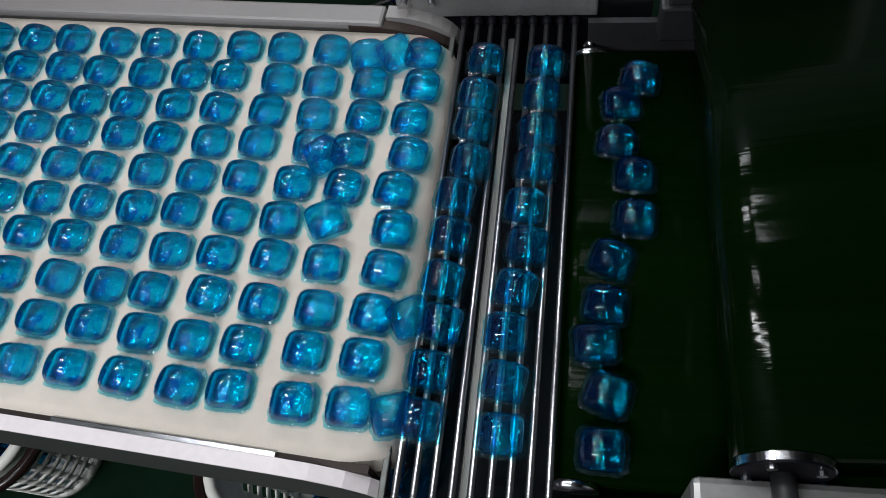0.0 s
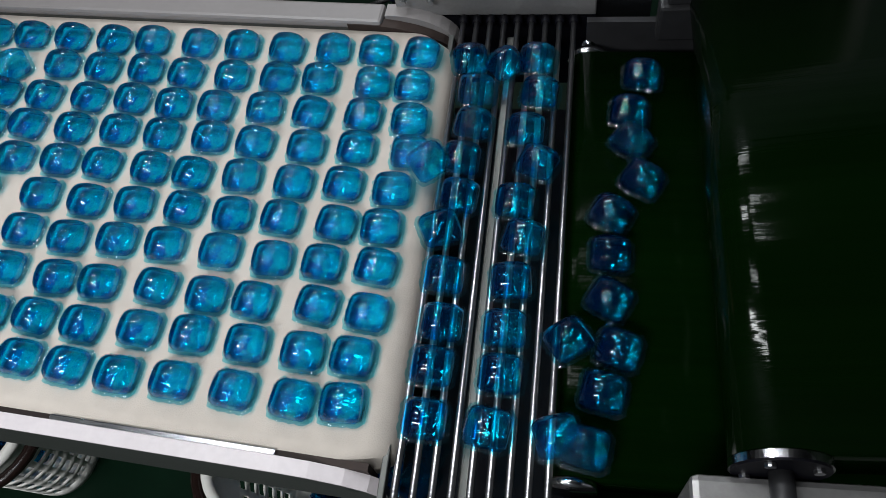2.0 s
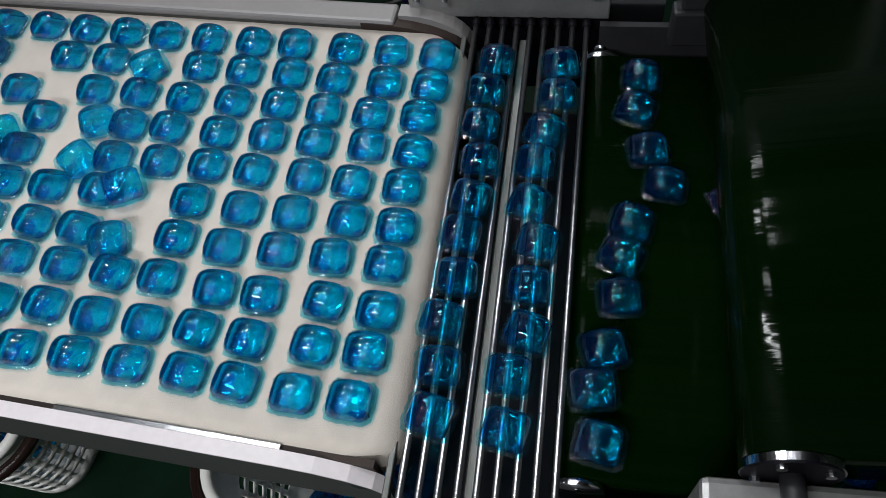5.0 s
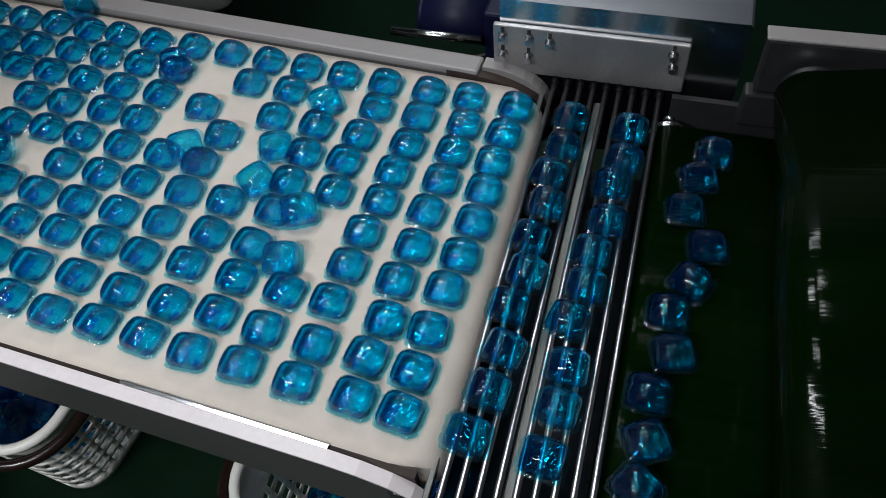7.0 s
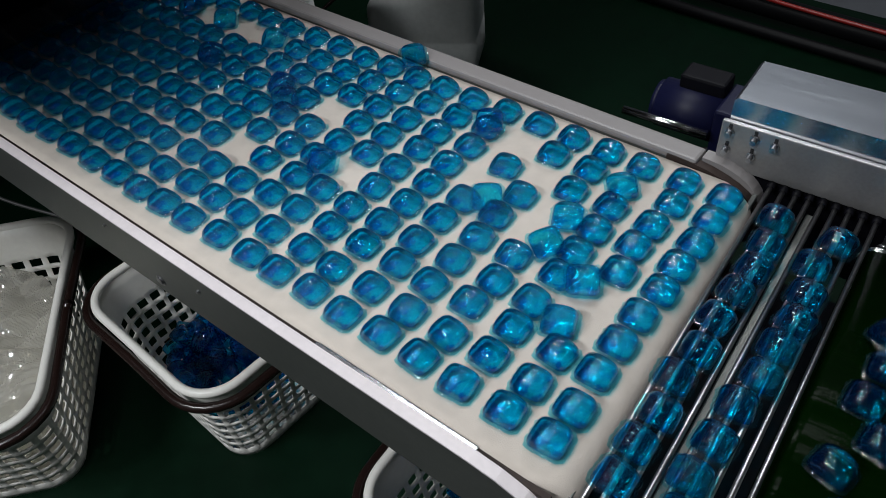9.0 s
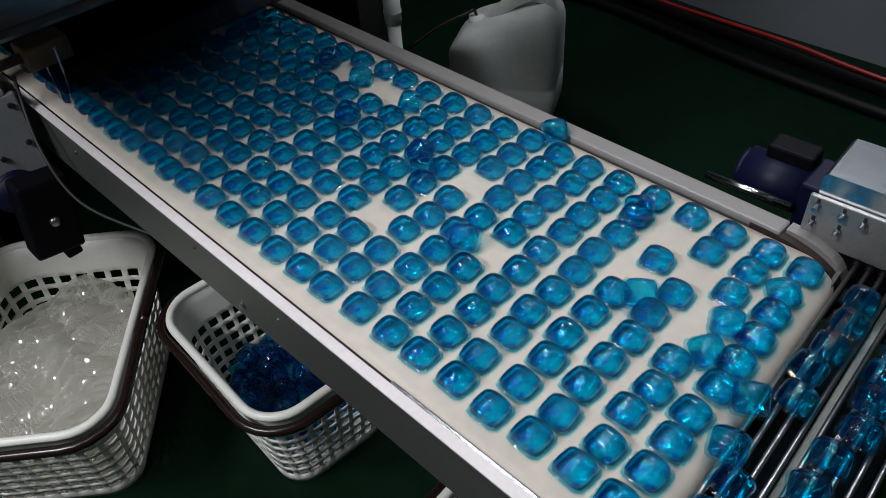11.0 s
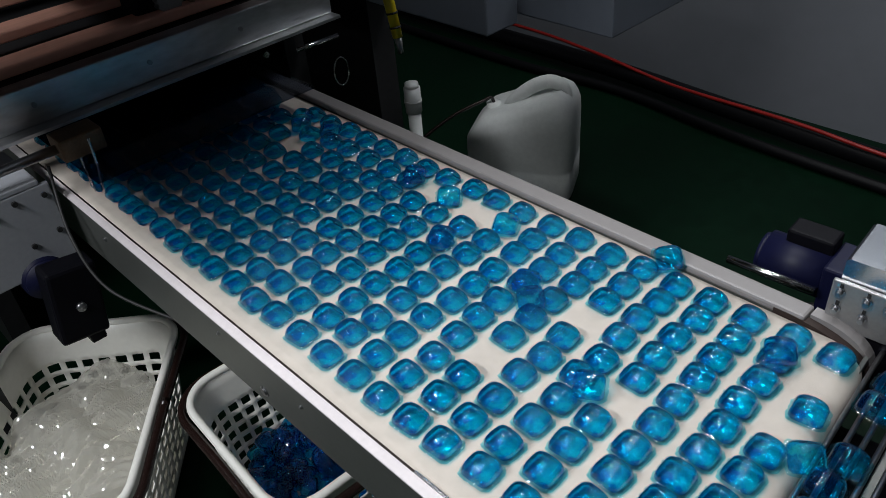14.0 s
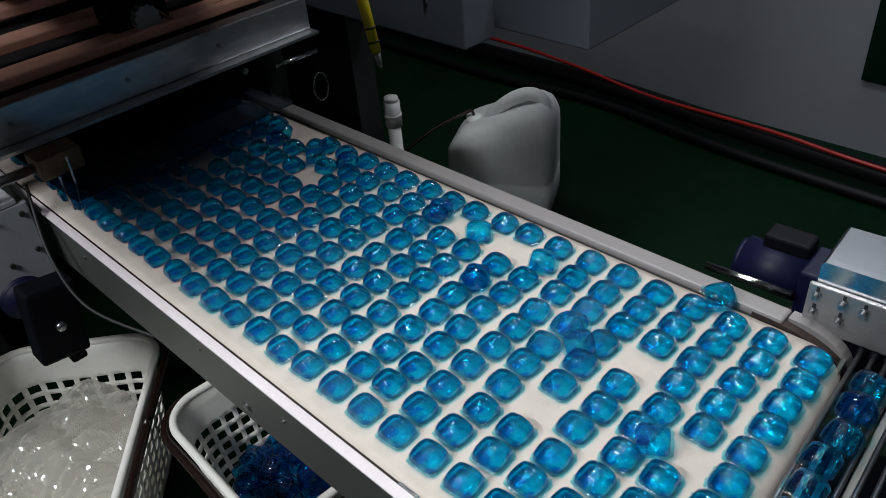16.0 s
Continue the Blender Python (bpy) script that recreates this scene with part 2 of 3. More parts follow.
# ---- mesh tools ----
def part(name, bm, material, parent=None, label="", smooth=False):
    me = bpy.data.meshes.new(name)
    bm.to_mesh(me)
    bm.free()
    if smooth:
        for p in me.polygons:
            p.use_smooth = True
    me.materials.append(material)
    ob = new(name, me)
    if parent:
        ob.parent = parent
    if label:
        ob["label"] = label
    return ob


def box(bm, x0, x1, y0, y1, z0, z1, bevel=0.0, m=None):
    r = bmesh.ops.create_cube(bm, size=1)
    vs = r["verts"]
    for v in vs:
        v.co = Vector((x0 + (v.co.x + 0.5) * (x1 - x0), y0 + (v.co.y + 0.5) * (y1 - y0), z0 + (v.co.z + 0.5) * (z1 - z0)))
    if bevel:
        es = list({e for v in vs for e in v.link_edges})
        rb = bmesh.ops.bevel(bm, geom=es, offset=bevel, segments=2, affect="EDGES", profile=0.5)
        vs = list({v for f in rb["faces"] for v in f.verts} | {v for v in vs if v.is_valid})
    if m:
        bmesh.ops.transform(bm, matrix=m, verts=vs)
    return bm


def boxed(*a, **k):
    return box(bmesh.new(), *a, **k)


def cyl(bm, p, q, r, seg=20, r2=None):
    p, q = Vector(p), Vector(q)
    d = q - p
    m = Matrix.Translation((p + q) / 2) @ d.to_track_quat("Z", "Y").to_matrix().to_4x4()
    bmesh.ops.create_cone(bm, cap_ends=True, segments=seg, radius1=r, radius2=r if r2 is None else r2, depth=d.length, matrix=m)
    return bm


def tube(bm, pts, r, seg=8, closed=False):
    """A round bar along a line of points."""
    pts = [Vector(p) for p in pts]
    n = len(pts)
    rings = []
    for i, p in enumerate(pts):
        a = pts[(i - 1) % n] if closed or i else p
        b = pts[(i + 1) % n] if closed or i < n - 1 else p
        d = (b - a).normalized()
        s = d.cross(Vector((0, 0, 1)))
        s = s.normalized() if s.length > 1e-4 else Vector((1, 0, 0))
        u = s.cross(d)
        rings.append([bm.verts.new(p + r * (math.cos(k * math.tau / seg) * s + math.sin(k * math.tau / seg) * u)) for k in range(seg)])
    for i in range(n if closed else n - 1):
        a, b = rings[i], rings[(i + 1) % n]
        for k in range(seg):
            bm.faces.new((a[k], a[(k + 1) % seg], b[(k + 1) % seg], b[k]))
    if not closed:
        bm.faces.new(rings[0][::-1])
        bm.faces.new(rings[-1])
    return bm


def bend(points, steps=8):
    """A smooth line through points."""
    pts = [Vector(p) for p in points]
    out = []
    for i in range(len(pts) - 1):
        p0, p1, p2, p3 = pts[max(i - 1, 0)], pts[i], pts[i + 1], pts[min(i + 2, len(pts) - 1)]
        for k in range(steps):
            t = k / steps
            out.append(0.5 * (2 * p1 + (p2 - p0) * t + (2 * p0 - 5 * p1 + 4 * p2 - p3) * t * t + (3 * p1 - p0 - 3 * p2 + p3) * t ** 3))
    return out + [pts[-1]]


def prism(outline, y0, y1):
    """A shape drawn in x and z, drawn out along y."""
    bm = bmesh.new()
    a = [bm.verts.new((x, y0, z)) for x, z in outline]
    b = [bm.verts.new((x, y1, z)) for x, z in outline]
    n = len(outline)
    for i in range(n):
        bm.faces.new((a[i], a[(i + 1) % n], b[(i + 1) % n], b[i]))
    bm.faces.new(a[::-1])
    bm.faces.new(b)
    bmesh.ops.recalc_face_normals(bm, faces=bm.faces)
    return bm


def empty(name, m=None):
    ob = new(name)
    ob.empty_display_size = 0.05
    if m:
        ob.matrix_world = m
    return ob


# ---- the room ----
ROOM = (-4.5, 2.6, -2.4, 2.32)
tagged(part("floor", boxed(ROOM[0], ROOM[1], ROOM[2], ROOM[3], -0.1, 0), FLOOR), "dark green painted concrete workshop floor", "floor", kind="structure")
tagged(part("wall_north", boxed(ROOM[0], ROOM[1], ROOM[3], ROOM[3] + 0.12, -0.1, 3.0), WALL), "plain grey painted workshop wall", "wall", kind="structure")
# Walls out of view, darkened to keep bounce light and reflections low.
BACKWALL = mat("darkened_wall", (0.07, 0.075, 0.08), 0.7, 0, 0.06, 1.5)
tagged(part("wall_south", boxed(ROOM[0], ROOM[1], ROOM[2] - 0.12, ROOM[2], -0.1, 3.0), BACKWALL), "plain workshop wall out of view, darkened to cut bounce light", "wall", kind="structure")
tagged(part("wall_west", boxed(ROOM[0] - 0.12, ROOM[0], ROOM[2] - 0.12, ROOM[3] + 0.12, -0.1, 3.0), BACKWALL), "plain workshop wall out of view, darkened to cut bounce light", "wall", kind="structure")
tagged(part("wall_east", boxed(ROOM[1], ROOM[1] + 0.12, ROOM[2] - 0.12, ROOM[3] + 0.12, -0.1, 3.0), BACKWALL), "plain workshop wall out of view, darkened to cut bounce light", "wall", kind="structure")
# Ceiling out of view, near black for the same low bounce light.
tagged(part("ceiling", boxed(ROOM[0] - 0.12, ROOM[1] + 0.12, ROOM[2] - 0.12, ROOM[3] + 0.12, 2.7, 2.8), CEIL), "plain workshop ceiling out of view, darkened to cut bounce light", "ceiling", kind="structure")

# ---- the felt conveyor ----
BELT_Z, BELT_Y0, BELT_Y1, SKEW = 0.700, 0.002, 0.492, -0.06


def nose(y):
    """Where the belt ends, at y."""
    return 0.100 + SKEW * (y - 0.25)


conveyor = tagged(empty("felt_conveyor"), "long cream felt belt conveyor with white side rails and grey panels", "conveyor")
bm = bmesh.new()
R = 0.03
cols = 40
lines = []
for j in range(cols + 1):
    y = BELT_Y0 + (BELT_Y1 - BELT_Y0) * j / cols
    e = min(j, cols - j) / cols * (BELT_Y1 - BELT_Y0)
    pull = 0.02 * max(0, 1 - e / 0.02) ** 2
    xe = nose(y) - R - pull
    prof = [(-3.4, BELT_Z), (-2, BELT_Z), (-1, BELT_Z)] + [(xe + R * math.sin(a), BELT_Z - R + R * math.cos(a)) for a in [k * math.pi / 14 for k in range(15)]] + [(-3.4, BELT_Z - 2 * R)]
    lines.append([bm.verts.new((x, y, z)) for x, z in prof])
for a, b in zip(lines, lines[1:]):
    for k in range(len(a)):
        k2 = (k + 1) % len(a)
        bm.faces.new((a[k], a[k2], b[k2], b[k]))
bm.faces.new(lines[0][::-1])
bm.faces.new(lines[-1])
bmesh.ops.recalc_face_normals(bm, faces=bm.faces)
part("felt_belt", bm, FELT, conveyor, "cream white felt belt", True)


def rail(y0, y1, x_end):
    """Side rail: square in section, bent down round the nose."""
    pts = [(-3.4, 0), (-2, 0), (-1, 0), (x_end - 0.09, 0), (x_end - 0.06, -0.002), (x_end - 0.03, -0.009), (x_end - 0.01, -0.02), (x_end, -0.034)]
    top = 0.7035
    return prism([(x, top + d) for x, d in pts] + [(x_end - 0.004, 0.598), (-3.4, 0.568)], y0, y1)


part("side_panel", rail(-0.0115, -0.0045, 0.105), PANEL, conveyor, "grey enamelled side panel")
bent = [(-3.4, 0), (-1, 0), (0.015, 0), (0.045, -0.002), (0.075, -0.009), (0.095, -0.02), (0.106, -0.034)]
part("near_rail", prism([(x, 0.7062 + d) for x, d in bent] + [(x - 0.001, 0.7036 + d) for x, d in bent[::-1]], -0.0185, -0.0043), STRIP, conveyor, "white metal edge strip")
part("guide_strip", boxed(-0.21, 0.012, -0.0040, 0.0018, 0.690, 0.7025, 0.001), CHROME, conveyor, "bright steel guide strip")
part("near_gap", boxed(-3.4, 0.095, -0.0042, 0.0024, 0.66, 0.6995), BROWN_EDGE, conveyor, "dark gap strip")
part("side_panel", rail(BELT_Y1 + 0.004, BELT_Y1 + 0.012, 0.075), PANEL, conveyor, "grey enamelled side panel")
part("far_rail", boxed(-3.4, -0.004, BELT_Y1 + 0.003, BELT_Y1 + 0.034, 0.699, 0.712, 0.004), RAIL, conveyor, "white metal side rail")
drop = [(0.0, 0.0)] + [(0.012 + 0.085 * math.sin(k * math.pi / 16), -0.050 * (1 - math.cos(k * math.pi / 16))) for k in range(9)]
part("rail_end", prism([(-0.002 + 0.88 * x, 0.7105 + d) for x, d in drop] + [(0.083, 0.62), (-0.002, 0.62)], BELT_Y1 + 0.015, BELT_Y1 + 0.034), RAIL, conveyor, "rounded pale rail end")
part("end_guard", prism([(-0.045 + 1.35 * x, 0.7075 + d) for x, d in drop] + [(0.082, 0.62), (-0.045, 0.62)], BELT_Y1 + 0.002, BELT_Y1 + 0.0145), BROWN_EDGE, conveyor, "dark brown end guard")


def screw_head(x, y, z, r, parent):
    bm = cyl(bmesh.new(), (x, y, z), (x, y - 0.003, z), r, 14)
    cyl(bm, (x, y - 0.001, z), (x, y + 0.001, z), r * 1.5, 14)
    part("screw", bm, SCREW, parent)


for x, z, r in ((-0.52, 0.618, 0.006), (-0.62, 0.668, 0.002), (-0.42, 0.66, 0.002), (0.078, 0.665, 0.007), (-1.0, 0.66, 0.003)):
    screw_head(x, -0.0118, z, r, conveyor)
for x in (-0.1, -1.3, -2.6):
    part("leg", boxed(x - 0.02, x + 0.02, 0.44, 0.48, 0, 0.615), PANEL, conveyor)
    part("leg", boxed(x - 0.02, x + 0.02, 0.30, 0.34, 0, 0.615), PANEL, conveyor)
    part("crossbar", boxed(x - 0.018, x + 0.018, -0.008, 0.505, 0.60, 0.625), PANEL, conveyor)

# ---- the roller bridge, slightly skewed to the belt ----
UNIT = pose(0.1, 0.25, 0, 0, 0, 3.43)
bridge = tagged(empty("roller_bridge", UNIT), "transfer bridge of nine polished steel rods with steel drive box", "roller bridge")
ROD_X = [-0.002 + 0.0158 * i for i in range(9)]
for i, x in enumerate(ROD_X):
    part("rod", cyl(bmesh.new(), (x + 0.006, -0.36, 0.694), (x + 0.006, 0.275, 0.694), 0.0032, 14), ROD, bridge, "polished steel rod", True)
    part("bush", cyl(bmesh.new(), (x + 0.006, 0.266, 0.694), (x + 0.006, 0.2755, 0.694), 0.0055, 14), CASE, bridge, "black bearing bush", True)
part("flat_bar", boxed(0.0555, 0.0665, -0.36, 0.255, 0.676, 0.684, 0.001), PANEL, bridge, "flat steel guide bar")
part("flat_bar", boxed(-0.012, -0.006, -0.36, 0.255, 0.676, 0.688, 0.001), PANEL, bridge, "flat steel guide bar")
part("tray", boxed(-0.02, 0.15, -0.36, 0.255, 0.55, 0.556), CASE, bridge, "black drip tray")
part("end_plate", boxed(-0.075, 0.155, 0.2765, 0.284, 0.6965, 0.766, 0.002), ALU, bridge, "pale metal end plate")
# Black sheet put in for the dark gap below the rods.
part("lower_plate", boxed(-0.075, 0.155, 0.2785, 0.284, 0.58, 0.6925), CASE, bridge, "black sheet standing in for the dark under the rods")
part("end_plate", boxed(-0.03, 0.155, -0.368, -0.36, 0.55, 0.71, 0.002), RAIL, bridge, "pale metal end plate")
for x, z in ((-0.063, 0.725), (-0.031, 0.725), (-0.063, 0.752), (-0.031, 0.752), (-0.006, 0.750), (0.137, 0.753), (0.139, 0.735)):
    bm = cyl(bmesh.new(), (x, 0.2765, z), (x, 0.266, z), 0.0038, 12)
    cyl(bm, (x, 0.2755, z), (x, 0.2735, z), 0.0058, 12)
    part("screw", bm, SCREW, bridge, "socket head screw")
    part("slot", boxed(x - 0.002, x + 0.002, 0.2752, 0.2762, z, z + 0.012), BLACK, bridge)
part("cover", prism([(-0.068, 0.68), (-0.068, 0.793), (-0.064, 0.797), (0.212, 0.797), (0.215, 0.793), (0.215, 0.68)], 0.2845, 0.378), STEEL, bridge, "bent brushed steel cover")

# drive motor behind the rail
motor = tagged(empty("drive_motor", pose(-0.018, 0.633, 0.684, 0, 0, 3)), "dark blue electric gear motor beside the steel drive box", "motor")
bm = cyl(bmesh.new(), (-0.10, 0, 0), (-0.012, 0, 0), 0.036, 28)
cyl(bm, (-0.108, 0, 0), (-0.10, 0, 0), 0.030, 28)
part("motor_body", bm, MOTOR, motor, "dark blue motor body", True)
part("gear_head", boxed(-0.012, 0.04, -0.038, 0.038, -0.038, 0.038, 0.004), MOTOR, motor, "dark blue square gearbox")
part("terminal_box", boxed(-0.078, -0.012, -0.005, 0.034, 0.022, 0.056, 0.004), CASE, motor, "black terminal box")
part("cable", tube(bmesh.new(), bend([(0.0, -0.03, -0.03), (-0.06, -0.04, -0.05), (-0.13, 0.0, -0.09), (-0.16, 0.0, -0.2), (-0.15, 0.05, -0.682)]), 0.004), BLACK, motor, "black cable", True)
part("support_rod", cyl(bmesh.new(), (-0.135, -0.058, 0.008), (-0.012, -0.05, 0.004), 0.006, 16), CHROME, motor, "chrome support rod", True)
part("bracket", boxed(-0.01, 0.03, -0.03, 0.03, -0.684, -0.03), DARK, motor)

# ---- the small green belt ----
small = tagged(empty("green_conveyor", UNIT), "short dark green belt conveyor after the rods", "conveyor")
gx0, gx1, gr = 0.148, 0.262, 0.022
outline = [(gx0 - gr * math.sin(k * math.pi / 12), 0.685 - gr - gr * math.cos(k * math.pi / 12)) for k in range(13)] + [(gx1 + gr * math.sin(k * math.pi / 12), 0.685 - gr + gr * math.cos(k * math.pi / 12)) for k in range(13)]
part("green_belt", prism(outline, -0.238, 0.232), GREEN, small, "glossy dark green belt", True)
for y0, y1 in ((-0.246, -0.239), (0.233, 0.240)):
    bm = cyl(bmesh.new(), (gx0, y0, 0.663), (gx0, y1, 0.663), 0.0235, 28)
    part("end_cap", bm, CHROME, small, "steel roller end", True)
    part("axle", cyl(bmesh.new(), (gx0, y0 * 1.12, 0.663), (gx0, y1 * 1.12, 0.663), 0.008, 16), CHROME, small, "", True)
part("side_plate", boxed(0.145, 0.30, 0.262, 0.27, 0.58, 0.70), DARK, small)
part("side_plate", boxed(0.145, 0.30, -0.29, -0.282, 0.58, 0.68), DARK, small)

# ---- the large green conveyor ----
UNIT_LARGE = pose(0.1, 0.25, 0, 0, 0, 5.0)
large = tagged(empty("large_green_conveyor", UNIT_LARGE), "large glossy dark green belt conveyor on a steel roller", "conveyor")
bx, bz, br = 0.290, 0.755, 0.036
outline = [(bx - br * math.sin(k * math.pi / 20), bz - br * math.cos(k * math.pi / 20)) for k in range(21)]
outline = [(1.6, bz - br + 0.25)] + outline + [(1.6, bz + br + 0.25)]
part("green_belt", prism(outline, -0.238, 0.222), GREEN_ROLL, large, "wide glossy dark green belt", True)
for s, y in ((-1, -0.239), (1, 0.223)):
    bm = cyl(bmesh.new(), (bx, y, bz), (bx, y + s * 0.006, bz), 0.036, 72)
    part("end_disc", bm, CHROME, large, "polished steel roller end")
    # Black disc put in for the shade that covers the hub.
    part("hub_face", cyl(bmesh.new(), (bx, y, bz), (bx, y + s * 0.0075, bz), 0.0345, 32), CASE, large, "black disc standing in for shade on the hub")
    part("axle", cyl(bmesh.new(), (bx, y, bz), (bx, y + s * 0.04, bz), 0.009, 18), DARK, large, "", True)
    for k in range(4):
        a = k * math.tau / 4 + 0.5
        c = (bx + 0.026 * math.cos(a), y + s * 0.0075, bz + 0.026 * math.sin(a))
        part("screw", cyl(bmesh.new(), c, (c[0], c[1] + s * 0.003, c[2]), 0.004, 10), SCREW, large)
part("bearing_block", boxed(bx - 0.062, bx + 0.6, -0.295, -0.2475, 0.66, 0.745, 0.006), ALU, large, "grey cast bearing block")
# Dark plate and pale strip paint in the shaded front and lit top.
part("side_plate", boxed(bx - 0.056, bx + 0.6, 0.2375, 0.256, 0.74, 0.8115, 0.003), DARK, large, "side plate painted dark for its shaded front")
part("edge_strip", boxed(bx - 0.058, bx + 0.6, 0.2360, 0.258, 0.8118, 0.8155, 0.0015), RAIL, large, "pale strip painted in for the lit top edge")
part("bearing_block", boxed(bx - 0.063, bx - 0.018, 0.240, 0.262, 0.685, 0.735, 0.004), DARK, large, "dark bearing block")
part("leg", boxed(1.1, 1.16, -0.25, -0.2, 0, 0.9), DARK, large)
part("leg", boxed(1.1, 1.16, 0.25, 0.3, 0, 0.9), DARK, large)
lower = tagged(part("lower_conveyor", boxed(0.25, 2.4, -0.02, 0.52, 0.44, 0.46, 0.004), GREEN), "lower dark green take-away belt under the rollers", "conveyor")

# ---- the machine over the far end of the belt ----
machine = tagged(empty("forming_machine", pose(0, 0, -0.024)), "dark pod forming machine with steel beams over the belt", "machine")
part("front_beam", boxed(-1.27, -1.23, -0.75, 0.70, 0.822, 0.895, 0.003), BEAM, machine, "scratched steel cross beam")
part("beam_lip", boxed(-1.275, -1.20, -0.75, 0.70, 0.815, 0.8215), BEAM, machine, "steel lip")
for x, z in ((-1.34, 0.90), (-1.44, 0.93), (-1.56, 0.96), (-1.70, 0.99)):
    part("roller_board", boxed(x - 0.035, x + 0.03, -0.75, 0.66, z - 0.01, z + 0.012, 0.004), PINK, machine, "rosy brown slat")
part("hood", boxed(-3.4, -1.29, -0.06, 0.70, 0.84, 0.88), DARK, machine, "dark underside plate")
part("hood_top", boxed(-3.4, -1.9, -0.10, 0.70, 0.88, 1.25), DARK, machine, "dark machine housing")
# Two unseen blocks added above the belt to shade its far end.
part("upper_housing", boxed(-3.4, -1.30, -0.12, 0.80, 1.25, 1.5), DARK, machine, "unseen upper block added to shade the belt")
part("front_housing", boxed(-1.297, -0.67, -0.42, 0.80, 1.25, 1.5), DARK, machine, "unseen front block added to shade the far belt")
part("clamp", boxed(-1.42, -1.345, 0.30, 0.43, 0.875, 0.965, 0.008), CASE, machine, "black clamp block")
bm = prism([((0.029 - 0.003 * (k % 4 < 2)) * math.cos(k * math.tau / 48), (0.029 - 0.003 * (k % 4 < 2)) * math.sin(k * math.tau / 48)) for k in range(48)], -0.011, 0.011)
bmesh.ops.transform(bm, matrix=pose(-1.334, 0.369, 0.928, 0, 0, 90), verts=bm.verts)
part("knob", bm, ALU, machine, "grey scalloped knob")
part("air_hose", tube(bmesh.new(), bend([(-1.345, 0.40, 0.935), (-1.325, 0.42, 0.91), (-1.325, 0.445, 0.903), (-1.33, 0.52, 0.908), (-1.34, 0.60, 0.915), (-1.36, 0.66, 0.95)]), 0.004), BRASS, machine, "brownish air hose", True)
part("fitting", cyl(bmesh.new(), (-1.325, 0.415, 0.903), (-1.325, 0.450, 0.903), 0.008, 12), BRASS, machine, "brass fitting", True)
part("side_frame", boxed(-3.4, -1.5, 0.70, 0.78, 0.0, 1.4), DARK, machine, "black side frame")
part("side_frame", boxed(-3.4, -1.7, -0.15, -0.10, 0.0, 1.4), DARK, machine, "black side frame")
SMOKE = gel("smoked_acrylic", (0.36, 0.40, 0.48), 1.02, 0.97, 0.06)
part("guard_sheet", boxed(-1.95, -1.03, 0.02, 0.489, 0.769, 0.773), SMOKE, machine, "smoked acrylic cover sheet")
for y, z in ((0.02, 0.86), (0.46, 0.86), (0.25, 0.86)):
    part("screw", cyl(bmesh.new(), (-1.23, y, z), (-1.225, y, z), 0.005, 12), SCREW, machine)

guide = tagged(empty("edge_guide", pose(0.004, 0, -0.020)), "belt edge guide with brass block, steel rod and blue motor", "guide")
part("block", boxed(-1.155, -1.098, 0.0, 0.078, 0.790, 0.832, 0.004), BRASS, guide, "worn brass block")
part("rod", cyl(bmesh.new(), (-1.125, -0.6, 0.811), (-1.125, 0.0, 0.811), 0.009, 20), ROD, guide, "polished steel rod", True)
part("hook", tube(bmesh.new(), bend([(-1.10, 0.05, 0.82), (-1.09, 0.045, 0.76), (-1.085, 0.035, 0.715), (-1.10, 0.03, 0.72), (-1.115, 0.03, 0.80)]), 0.003), CHROME, guide, "bent wire hook", True)
part("plate", boxed(-1.13, -1.12, -0.30, -0.035, 0.60, 0.765, 0.003), PLATE, guide, "white drilled plate")
part("shelf", boxed(-1.30, -1.12, -0.30, -0.05, 0.765, 0.775, 0.002), PLATE, guide, "white bracket shelf")
for y, z in ((-0.05, 0.745), (-0.05, 0.67), (-0.10, 0.75), (-0.10, 0.66), (-0.14, 0.74)):
    part("screw", cyl(bmesh.new(), (-1.12, y, z), (-1.115, y, z), 0.005, 12), BLACK, guide)
bm = cyl(bmesh.new(), (-1.27, -0.105, 0.592), (-1.115, -0.105, 0.592), 0.042, 28)
cyl(bm, (-1.115, -0.105, 0.592), (-1.11, -0.105, 0.592), 0.038, 28)
part("motor_body", bm, MOTOR, guide, "dark blue motor", True)
part("gear_head", boxed(-1.11, -1.055, -0.045, 0.045, -0.078, 0.078, 0.007, m=pose(0, -0.085, 0.548, -8)), CASE, guide, "black gearbox")
bm = cyl(bmesh.new(), (-1.055, -0.084, 0.544), (-1.048, -0.084, 0.544), 0.009, 18)
part("shaft", bm, SCREW, guide, "steel shaft end", True)
part("gear_lug", boxed(-1.10, -1.065, -0.09, -0.06, 0.445, 0.475, 0.004), CASE, guide)
part("hose", tube(bmesh.new(), bend([(-1.14, -0.02, 0.78), (-1.06, -0.05, 0.68), (-0.98, -0.045, 0.60), (-0.86, 0.01, 0.56)]), 0.003), BLACK, guide, "black hose", True)
part("post", boxed(-1.33, -1.29, -0.29, -0.25, 0, 0.77), DARK, guide)

# ---- the cabinet and pipes behind the belt ----
cabinet = tagged(empty("control_cabinet", pose(0, 0, -0.022)), "grey blue steel control cabinet on a dark stand", "cabinet")
part("body", boxed(-2.3, -0.98, 0.95, 1.06, 0.733, 0.92, 0.004), CABINET, cabinet, "grey blue steel box")
part("side_box", boxed(-1.03, -0.735, 1.10, 1.6, 0.735, 0.92, 0.004), CABINET, cabinet, "grey blue steel box")
part("screw", cyl(bmesh.new(), (-1.10, 0.95, 0.83), (-1.10, 0.945, 0.83), 0.007, 14), SCREW, cabinet)
